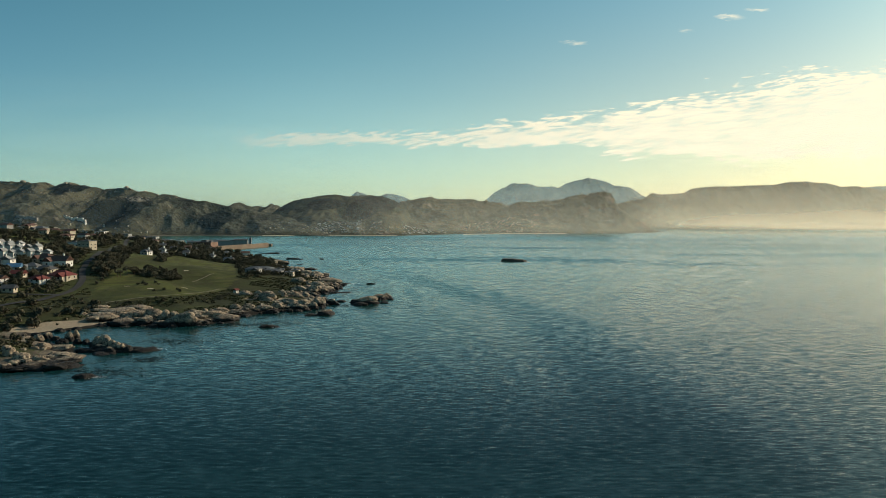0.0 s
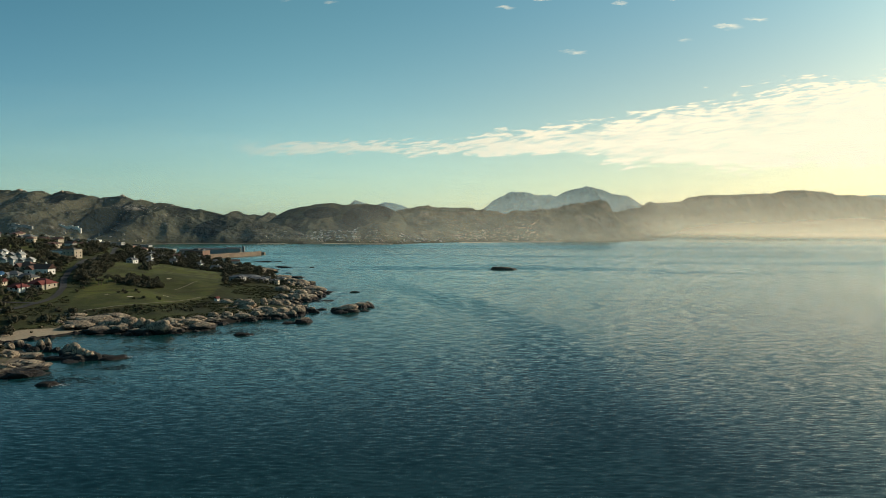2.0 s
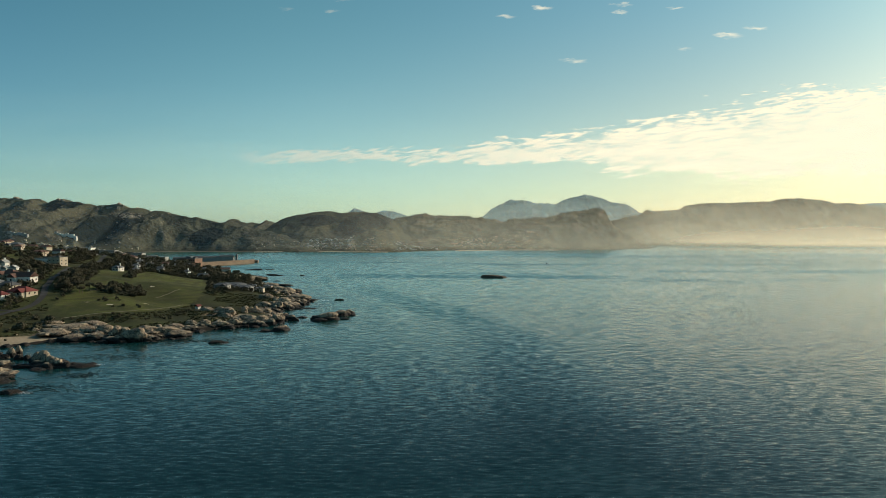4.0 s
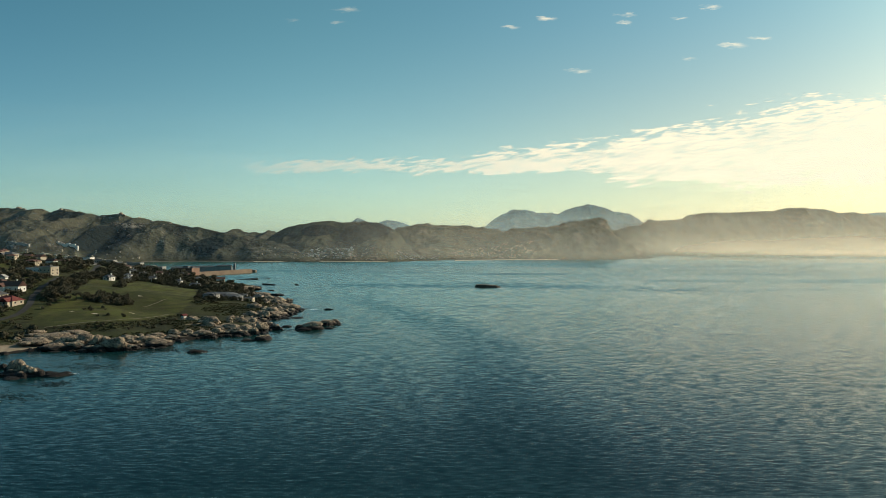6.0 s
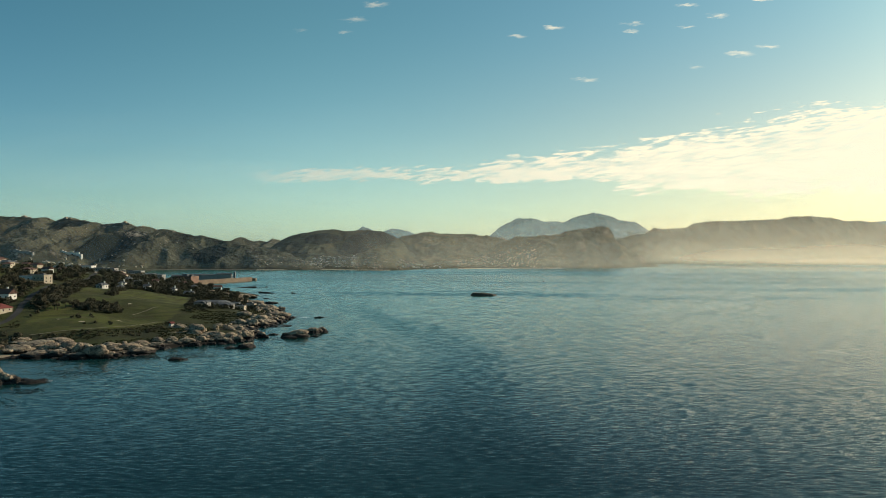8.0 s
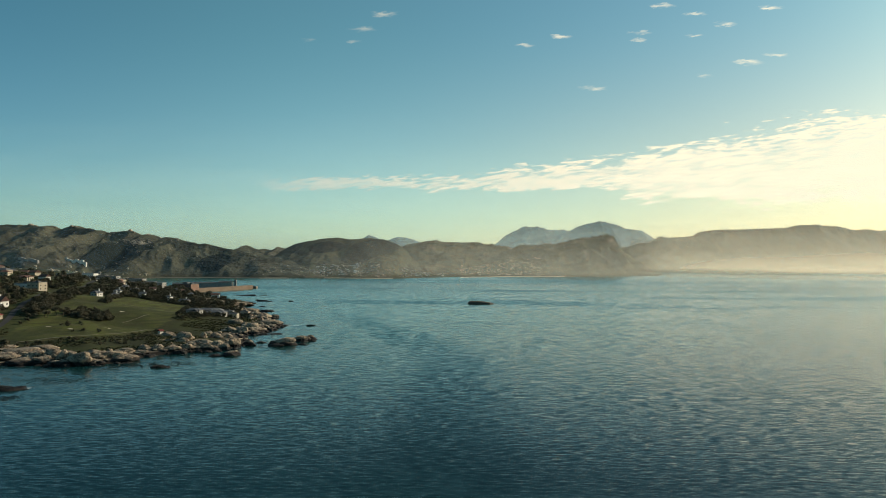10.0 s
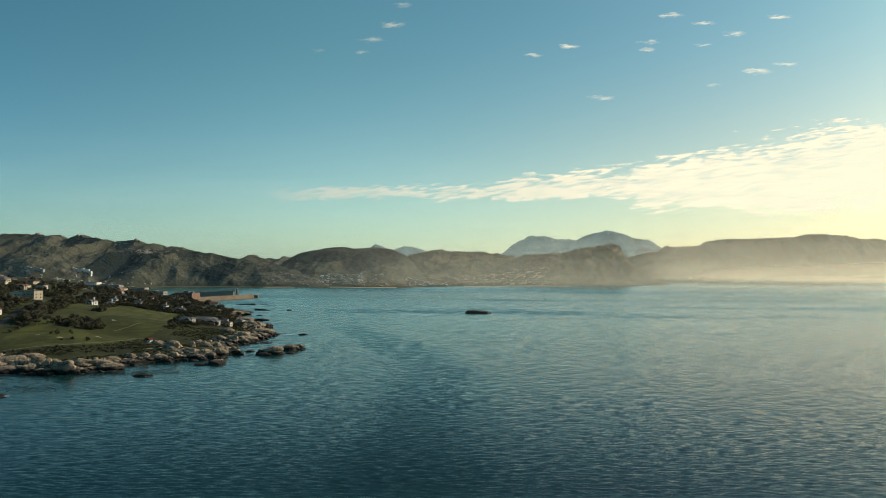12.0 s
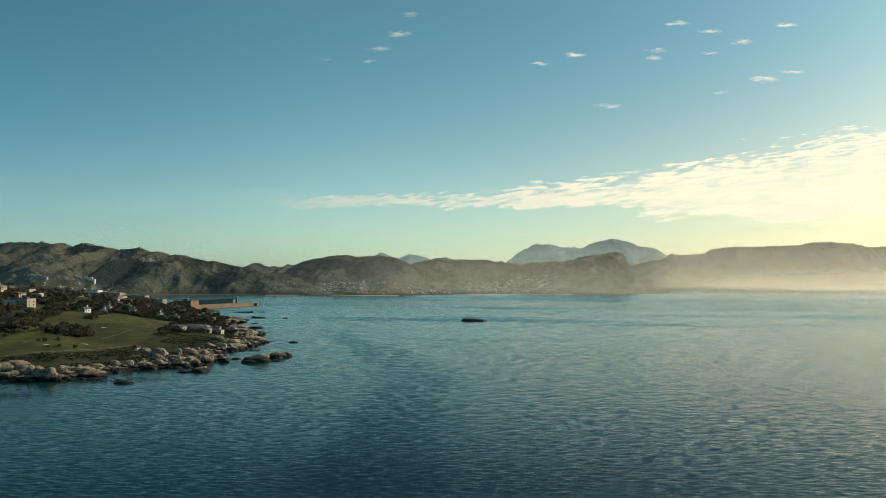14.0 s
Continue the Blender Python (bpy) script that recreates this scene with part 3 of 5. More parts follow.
def hills(name, line, ridge, foot, material, label, seed, cols=200, rows=46, rough=0.30, craggy=2.5, low=0.0, steep=1.15, back=400, jag=1.0, crag=0.0, wood_shades=(), bares=(), spurs=()):
    """A hillside that climbs from its foot to a skyline, gullied, and falls away behind."""
    x = np.linspace(line[0][0], line[-1][0], cols)
    v = np.concatenate([np.linspace(0, 1, rows), 1 + np.linspace(0.1, 1, 6)])
    xs, vs = np.meshgrid(x, v)
    starts = np.interp(xs, [p[0] for p in foot], [p[1] for p in foot])
    ys = np.where(vs <= 1, starts + (ridge - starts) * vs, ridge + (vs - 1) * back)
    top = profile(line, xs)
    climb = np.where(vs <= 1, np.clip(vs, 0, 1) ** steep, 1 - np.clip(vs - 1, 0, None) ** 1.4 * 0.9)
    gully = 0.6 * fbm(xs, ys * 0.55, 160, seed, 5, True) + 0.4 * fbm(xs, ys * 0.4, 330, seed + 3, 3, True) - 0.62
    zs = low + (top - low) * climb + gully * rough * np.clip(top, 5, None) * np.clip(4 * vs * (1 - vs), 0, 1) ** 0.8
    zs = zs + (fbm(xs, ys, 24, seed + 5, 3) - 0.5) * craggy * (1 - np.exp(-(vs * 4.5) ** 2)) * jag
    zs = zs + (fbm(xs, ys * 0.4, 70, seed + 9, 5, True) - 0.62) * crag * np.clip(vs * 1.4 - 0.4, 0, 1) ** 1.5
    # round spurs and hollows that stand out of the slope
    for sx, sv, rx, rv, up in spurs:
        zs = zs + up * np.exp(-((xs - sx) / rx) ** 2 - ((vs - sv) / rv) ** 2) * np.clip(vs * 5, 0, 1) * np.clip((1 - vs) * 5, 0, 1)
    zs = np.where(vs <= 0.001, low - 3, zs)
    wood_shade = np.zeros(xs.shape)
    bare = np.zeros(xs.shape)
    for wx, wz, rx, rz in bares:
        bare = np.maximum(bare, np.clip(1.2 - ((xs - wx) / rx) ** 2 - ((zs - wz) / rz) ** 2, 0, 1))
    # patches that paint shaded bowls and flanks as well as woods
    for wx, wz, rx, rz in wood_shades:
        wood_shade = np.maximum(wood_shade, np.clip(1.5 - ((xs - wx) / rx) ** 2 - ((zs - wz) / rz) ** 2, 0, 1))
    return tagged(sheet(name, xs, ys, zs, material, {"wood_shade": wood_shade, "bare": bare}), label, "mountain", kind="structure")


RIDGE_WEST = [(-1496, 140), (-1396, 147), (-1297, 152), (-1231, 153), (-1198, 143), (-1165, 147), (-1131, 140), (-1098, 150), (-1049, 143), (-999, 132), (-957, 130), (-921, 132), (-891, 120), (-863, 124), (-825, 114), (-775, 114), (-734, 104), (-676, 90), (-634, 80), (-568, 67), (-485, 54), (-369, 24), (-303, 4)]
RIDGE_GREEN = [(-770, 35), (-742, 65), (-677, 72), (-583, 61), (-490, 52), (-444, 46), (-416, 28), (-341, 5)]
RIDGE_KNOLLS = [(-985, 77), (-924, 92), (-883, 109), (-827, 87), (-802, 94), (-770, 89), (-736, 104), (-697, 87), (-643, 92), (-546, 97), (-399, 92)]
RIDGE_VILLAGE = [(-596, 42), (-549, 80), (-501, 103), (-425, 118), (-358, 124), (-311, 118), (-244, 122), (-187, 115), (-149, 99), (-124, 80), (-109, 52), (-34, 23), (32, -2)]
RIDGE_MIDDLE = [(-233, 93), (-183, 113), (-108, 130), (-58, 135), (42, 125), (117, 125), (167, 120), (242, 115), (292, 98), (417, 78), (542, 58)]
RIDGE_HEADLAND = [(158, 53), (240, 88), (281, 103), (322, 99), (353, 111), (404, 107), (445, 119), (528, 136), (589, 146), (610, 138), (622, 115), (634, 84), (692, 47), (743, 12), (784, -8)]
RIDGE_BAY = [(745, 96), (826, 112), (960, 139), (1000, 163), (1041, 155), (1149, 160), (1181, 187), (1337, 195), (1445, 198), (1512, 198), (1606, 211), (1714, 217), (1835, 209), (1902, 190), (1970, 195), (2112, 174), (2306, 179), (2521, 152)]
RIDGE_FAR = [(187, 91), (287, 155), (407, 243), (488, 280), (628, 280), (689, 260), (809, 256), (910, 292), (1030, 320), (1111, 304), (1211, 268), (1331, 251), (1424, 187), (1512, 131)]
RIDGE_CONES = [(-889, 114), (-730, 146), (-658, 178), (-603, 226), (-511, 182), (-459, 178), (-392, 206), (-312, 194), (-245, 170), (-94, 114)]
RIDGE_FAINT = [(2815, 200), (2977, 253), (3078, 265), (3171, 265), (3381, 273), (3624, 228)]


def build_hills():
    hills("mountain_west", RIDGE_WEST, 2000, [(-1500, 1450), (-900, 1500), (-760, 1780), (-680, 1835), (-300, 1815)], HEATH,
          "rocky mountain slope under dark olive heath above the town", 11.0, 330, 80, 0.8, 8.0, 0.0, 0.95, crag=12.0, wood_shades=((-872, 66, 60, 42), (-1065, 125, 40, 16), (-1260, 55, 70, 20), (-640, 40, 40, 26), (-1130, 70, 60, 18)),
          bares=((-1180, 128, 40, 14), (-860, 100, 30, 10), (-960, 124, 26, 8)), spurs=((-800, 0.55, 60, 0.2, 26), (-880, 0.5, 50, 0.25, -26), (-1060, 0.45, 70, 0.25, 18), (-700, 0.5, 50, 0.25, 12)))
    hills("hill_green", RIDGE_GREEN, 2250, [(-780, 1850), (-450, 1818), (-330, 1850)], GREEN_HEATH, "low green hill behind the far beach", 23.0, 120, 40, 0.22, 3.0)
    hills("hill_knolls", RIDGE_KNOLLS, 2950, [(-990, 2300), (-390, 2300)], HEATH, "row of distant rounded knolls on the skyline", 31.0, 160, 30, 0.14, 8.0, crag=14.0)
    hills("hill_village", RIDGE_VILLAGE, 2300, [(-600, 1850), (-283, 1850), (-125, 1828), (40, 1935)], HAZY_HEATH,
          "dark heath-covered hill with a village at its foot", 41.0, 190, 60, 0.5, 8.0, 0.0, 1.1, wood_shades=((-250, 75, 55, 35), (-200, 95, 60, 30), (-520, 35, 40, 16), (-380, 90, 60, 20)), spurs=((-170, 0.35, 40, 0.25, 16), (-300, 0.45, 50, 0.2, -16)))
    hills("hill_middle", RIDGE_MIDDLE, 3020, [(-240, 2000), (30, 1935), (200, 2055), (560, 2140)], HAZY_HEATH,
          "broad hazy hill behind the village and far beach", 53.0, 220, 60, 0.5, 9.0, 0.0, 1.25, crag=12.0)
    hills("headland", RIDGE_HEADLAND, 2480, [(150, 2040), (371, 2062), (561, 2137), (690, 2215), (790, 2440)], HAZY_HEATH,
          "steep headland with a rocky brow falling to the sea", 61.0, 260, 70, 0.46, 12.0, 0.0, 1.15, crag=16.0, wood_shades=((330, 60, 70, 30), (560, 55, 50, 30)), bares=((478, 66, 14, 22), (590, 115, 20, 18), (690, 22, 40, 14)), spurs=((500, 0.4, 40, 0.25, 14), (430, 0.45, 30, 0.25, -14)))
    hills("mountain_bay", RIDGE_BAY, 3250, [(740, 2750), (2530, 2900)], HAZE_PALED_HEATH, "long flat-topped mountain across the bay in haze", 71.0, 300, 56, 0.46, 12.0, 0.0, 1.0, crag=9.0)
    hills("mountain_far", RIDGE_FAR, 4850, [(180, 4300), (1520, 4300)], HAZE_BLUED, "pale far mountain with two summits", 83.0, 220, 40, 0.20, 18.0, 0.0, 1.0, 100, crag=13.0)
    hills("mountain_cones", RIDGE_CONES, 4800, [(-890, 4300), (-90, 4300)], HAZE_BLUED, "pair of small pale far peaks", 91.0, 150, 30, 0.12, 16.0, 0.0, 1.0, 100, crag=10.0)
    hills("mountain_faint", RIDGE_FAINT, 4880, [(2800, 4500), (3640, 4500)], HAZE_BLUED, "faint far ridge almost lost in haze", 97.0, 90, 30, 0.08, 4.0, 0.0, 1.0, 80)


def build_sea():
    xs = np.concatenate([np.linspace(-6000, -420, 20)[:-1], np.arange(-420, 60, 12.0), np.linspace(60, 6000, 30)])
    ys = np.concatenate([np.linspace(-3000, 60, 12)[:-1], np.arange(60, 900, 12.0), np.linspace(900, 4990, 40)])
    gx, gy = np.meshgrid(xs, ys)
    d = shore_distance(gx, gy)
    shallow = np.clip(1 + d / 55, 0, 1) ** 1.5 * (gy < 900)
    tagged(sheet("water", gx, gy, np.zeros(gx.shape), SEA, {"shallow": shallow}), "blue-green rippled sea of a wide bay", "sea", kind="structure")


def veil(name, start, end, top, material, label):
    """A hanging see-through sheet that stands in for sea mist between two places, bent a little."""
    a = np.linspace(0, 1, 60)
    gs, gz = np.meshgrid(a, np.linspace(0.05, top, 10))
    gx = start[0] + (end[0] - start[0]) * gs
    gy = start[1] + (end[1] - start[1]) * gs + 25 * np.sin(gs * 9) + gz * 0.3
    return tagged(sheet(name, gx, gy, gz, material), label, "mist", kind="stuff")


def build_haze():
    # upright sheets whose colour and alpha imitate haze and the sun's glow in it
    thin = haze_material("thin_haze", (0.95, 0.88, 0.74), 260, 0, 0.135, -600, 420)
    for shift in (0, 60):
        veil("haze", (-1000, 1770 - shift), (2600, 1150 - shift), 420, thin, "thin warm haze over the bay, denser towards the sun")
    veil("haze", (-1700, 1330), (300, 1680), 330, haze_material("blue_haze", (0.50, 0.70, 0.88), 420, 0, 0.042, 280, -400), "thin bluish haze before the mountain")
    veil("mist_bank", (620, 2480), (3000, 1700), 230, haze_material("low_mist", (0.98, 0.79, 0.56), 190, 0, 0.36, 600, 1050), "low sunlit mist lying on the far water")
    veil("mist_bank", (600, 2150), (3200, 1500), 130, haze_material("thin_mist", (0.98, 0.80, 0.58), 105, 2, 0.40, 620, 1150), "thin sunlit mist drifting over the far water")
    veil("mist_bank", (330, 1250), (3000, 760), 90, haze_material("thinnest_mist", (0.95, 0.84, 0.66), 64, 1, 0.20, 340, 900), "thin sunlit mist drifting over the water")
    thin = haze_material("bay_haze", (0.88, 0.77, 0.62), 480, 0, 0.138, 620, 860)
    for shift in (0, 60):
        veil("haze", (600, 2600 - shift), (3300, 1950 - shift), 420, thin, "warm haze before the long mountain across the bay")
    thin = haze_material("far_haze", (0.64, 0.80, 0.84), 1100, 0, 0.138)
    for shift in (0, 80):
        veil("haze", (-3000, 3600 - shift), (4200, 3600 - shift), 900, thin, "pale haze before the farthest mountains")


build_ground()
build_sea()
build_hills()

# ---- ribbons of road and path ----


def ribbon(name, line, width, lift, material, label, category, step=3.0):
    """A strip laid along the ground."""
    pts = []
    for (ax, ay), (bx, by) in zip(line, line[1:]):
        n = max(1, int(math.hypot(bx - ax, by - ay) / step))
        pts += [(ax + (bx - ax) * i / n, ay + (by - ay) * i / n) for i in range(n)]
    pts.append(line[-1])
    p = np.array(pts, float)
    for _ in range(4):
        p[1:-1] = (p[:-2] + 2 * p[1:-1] + p[2:]) / 4
    t = np.gradient(p, axis=0)
    t /= np.linalg.norm(t, axis=1)[:, None]
    side = np.stack([t[:, 1], -t[:, 0]], 1)
    offs = np.linspace(-0.5, 0.5, 5) * width
    gx = p[None, :, 0] + offs[:, None] * side[None, :, 0]
    gy = p[None, :, 1] + offs[:, None] * side[None, :, 1]
    gz = np.maximum(ground_height(gx, gy), ground_height(p[:, 0], p[:, 1])[None, :]) + lift
    return tagged(sheet(name, gx, gy, gz, material), label, category, kind="structure")


ribbon("road", ROAD, 3.9, 0.35, ASPHALT, "grey asphalt road curving uphill past houses", "road")
ribbon("path", GOLF_PATH, 1.3, 0.3, GRAVEL, "pale worn path along the edge of the grass", "path")
ribbon("path", CART_PATH, 0.9, 0.3, GRAVEL, "pale cart path across the grass", "path")
LANE = [(-219, 392), (-245, 385), (-275, 392), (-330, 420)]
ribbon("road", LANE, 3.2, 0.3, ASPHALT, "narrow grey lane between house gardens", "road")



def sand_trap(x, y, rx, ry):
    a, r = np.meshgrid(np.linspace(0, 2 * math.pi, 25), np.linspace(0, 1, 5))
    k = r * (1 + 0.2 * np.sin(3 * a + x))
    gx, gy = x + np.cos(a) * k * rx, y + np.sin(a) * k * ry
    tagged(sheet("bunker", gx, gy, ground_height(gx, gy) + 0.25, SAND), "small pale sand bunker in the mown grass", "bunker", "bunkers")


for spot in ((-167, 443, 2.2, 1.3), (-180, 422, 2.0, 1.0), (-188, 502, 1.8, 1.2), (-196, 425, 1.6, 1.0)):
    sand_trap(*spot)

# ---- boulders ----


def boulder_mesh(seed, cuts=4, fine=4, worn=False, even=1.0):
    """A weathered granite block: rounded, split by a few joints, flattened beneath."""
    rnd = random.Random(seed)
    bm = bmesh.new()
    bmesh.ops.create_icosphere(bm, subdivisions=fine, radius=1.0)
    power = rnd.uniform(0.85, 1.0) if worn else rnd.uniform(0.6, 0.95)
    lean = rnd.uniform(-0.35, 0.35) * even
    planes = [(Vector((rnd.uniform(-1, 1), rnd.uniform(-1, 1), rnd.uniform(0.1, 0.9))).normalized(), rnd.uniform(0.74, 0.95)) for _ in range(cuts)]
    crack = [(Vector((rnd.uniform(-1, 1), rnd.uniform(-1, 1), rnd.uniform(-0.3, 0.3))).normalized(), rnd.uniform(-0.4, 0.4)) for _ in range(5)]
    off = Vector((seed * 3.1, seed * 1.7, 0))
    for v in bm.verts:
        p = Vector([math.copysign(abs(c) ** power, c) for c in v.co])
        for n, d in planes:
            over = p.dot(n) - d
            if over > 0:
                p -= n * over * 0.88
        p *= 1 + even * (0.22 * noise.noise(v.co * 1.5 + off) + 0.11 * noise.noise(v.co * 3.4 + off)) + 0.055 * noise.noise(v.co * 8 + off) * even + 0.02 * noise.noise(v.co * 17 + off)
        for n, d in crack:
            gap = abs(p.dot(n) - d)
            p *= 1 - even * (0.11 if worn else 0.15) * math.exp(-(gap / 0.05) ** 2)
        p.z = max(p.z, -0.5) + lean * p.x * 0.5 * (p.z > 0)
        v.co = p
    for f in bm.faces:
        f.smooth = True
    zs = [v.co.z for v in bm.verts]
    xs = [abs(v.co.x) for v in bm.verts]
    for v in bm.verts:
        v.co.z = (v.co.z - min(zs)) / (max(zs) - min(zs))
        v.co.x /= 2 * max(xs)
        v.co.y /= 2 * max(xs)
    data = bpy.data.meshes.new("boulder")
    bm.to_mesh(data)
    bm.free()
    data.materials.append(GRANITE)
    return data


BOULDERS = [boulder_mesh(s) for s in range(1, 13)]
DOMES = [boulder_mesh(s, 2, 4, True) for s in range(40, 48)]
ROUNDED = [boulder_mesh(s, 1, 4, True, 0.45) for s in range(60, 68)]
STONES = [boulder_mesh(s, 4, 3) for s in range(20, 26)]
rock_random = random.Random(5)


def boulder(x, y, w, h, group, label, sink=0.22, deep=0.85, kinds=None):
    z = max(float(ground_height(x, y)), -1.0)
    ob = new("boulder", rock_random.choice(kinds or BOULDERS))
    ob.location = (x, y, z - sink * h)
    ob.rotation_euler = (rock_random.uniform(-0.12, 0.12), rock_random.uniform(-0.12, 0.12), rock_random.uniform(-0.45, 0.45) + rock_random.choice((0, math.pi)))
    ob.scale = (w * 1.08, w * deep * rock_random.uniform(0.8, 1.15), h * 0.86 * (1 + sink))
    return tagged(ob, label, "boulder", group)


ISLET = [(-141, 284, 7.6, 6.6), (-144.5, 286, 5.6, 5.4), (-138, 282, 6.2, 5.8), (-135.3, 280.5, 5.2, 4.8), (-132.6, 279, 5.2, 4.2), (-130, 278, 4.8, 3.8), (-127.4, 277, 4.6, 3.0), (-140, 279, 7.0, 3.2), (-134, 276, 7.5, 2.6), (-137, 281, 20, 2.6), (-124, 281, 10, 1.5), (-120.5, 284, 7, 1.0)]
NECK = [(-163, 299, 4.7, 5.7), (-162, 302, 4.0, 6.3), (-177, 306, 6.1, 4.3), (-157, 294, 4.4, 3.6), (-154, 295, 3.7, 3.1), (-165, 297, 5.4, 3.1), (-150, 293, 5.8, 2.5), (-173, 292, 5.3, 3.0), (-171, 302, 4.5, 3.2)]
NEAR = [(-159, 271, 7.2, 3.3), (-155, 252, 5.8, 3.5), (-148, 251, 7.1, 3.5), (-151, 248, 6.2, 2.6), (-144, 261, 10.8, 3.0), (-140, 248, 17.3, 3.2), (-134, 251, 6.2, 1.7), (-162, 255, 5.1, 4.0), (-149, 245, 8.1, 2.1), (-123, 234, 9.3, 3.1), (-120, 234, 2.7, 1.8), (-154, 246, 6.1, 2.6), (-145, 248, 18.5, 2.2), (-141, 255, 14.8, 2.0), (-154, 274, 13.6, 2.1)]
SHELF = [(-186, 372, 8.0, 2.3), (-173, 364, 18.1, 4.1), (-166, 373, 14.2, 3.6), (-150, 356, 8.8, 6.5), (-142, 351, 4.7, 7.3), (-151, 346, 8.6, 4.2), (-160, 346, 12.6, 3.9), (-174, 354, 11.7, 4.3), (-130, 345, 12.6, 8.1), (-138, 352, 6.4, 5.5), (-122, 346, 7.5, 3.6), (-122, 362, 13.2, 3.8), (-113, 359, 11.9, 4.4), (-130, 359, 10.7, 4.4), (-141, 343, 8.5, 3.0), (-160, 358, 8.9, 4.4), (-122, 378, 8.1, 2.6)]
MIDDLE = [(-107, 423, 16.1, 7.4), (-128, 446, 11.1, 5.4), (-120, 448, 7.4, 5.5), (-100, 435, 5.0, 6.4), (-94, 440, 8.7, 6.1), (-89, 449, 6.0, 4.7), (-100, 485, 10.4, 5.5), (-91, 485, 9.6, 7.6), (-84, 487, 9.7, 5.1), (-77, 488, 8.9, 3.8), (-117, 388, 7.1, 4.7), (-109, 389, 7.7, 4.7), (-102, 392, 12.3, 4.4), (-113, 379, 8.2, 3.3)]
SPIT = [(-95, 397, 8.5, 3.1), (-86, 401, 10.0, 3.1), (-80, 399, 7.3, 2.8), (-76, 404, 6.7, 4.6), (-75, 418, 10.4, 5.1), (-68, 427, 9.2, 4.5), (-83, 412, 10.2, 2.9), (-92, 412, 13.7, 2.2), (-96, 388, 8.4, 2.4), (-65, 383, 13.3, 4.3), (-72, 379, 10.7, 2.0), (-86, 339, 9.5, 2.4), (-82, 339, 4.5, 1.5)]
TIP = [(-47, 432, 22.2, 7.5), (-40, 449, 14.9, 6.6), (-36, 458, 7.6, 6.0), (-54, 435, 8.6, 4.5), (-65, 440, 9.5, 2.7)]
POINT = [(-123, 618, 17.4, 7.5), (-111, 605, 15.0, 7.4), (-106, 621, 9.3, 7.6), (-89, 551, 20.1, 6.2), (-93, 513, 11.0, 5.4), (-109, 524, 13.0, 6.4), (-95, 490, 8.9, 5.1), (-78, 555, 18.4, 1.9), (-85, 501, 16.6, 3.5), (-73, 491, 20.3, 2.1), (-144, 666, 22.1, 4.6), (-136, 698, 20.8, 4.9), (-189, 759, 31.4, 5.3), (-201, 733, 24.3, 5.7), (-223, 756, 25.0, 4.6), (-181, 776, 19.3, 4.0)]
SKERRIES = [(-180, 856, 35.5, 2.2), (-150, 856, 8.5, 2.2), (-158, 760, 12.6, 2.0), (-57, 551, 9.1, 2.4), (-71, 579, 8.6, 1.0), (-127, 743, 8.6, 1.3), (-257, 979, 48.7, 1.7), (-289, 993, 41.1, 1.7), (-228, 993, 16.5, 1.7), (-164, 1008, 6.7, 1.3), (-117, 993, 6.6, 1.3)]


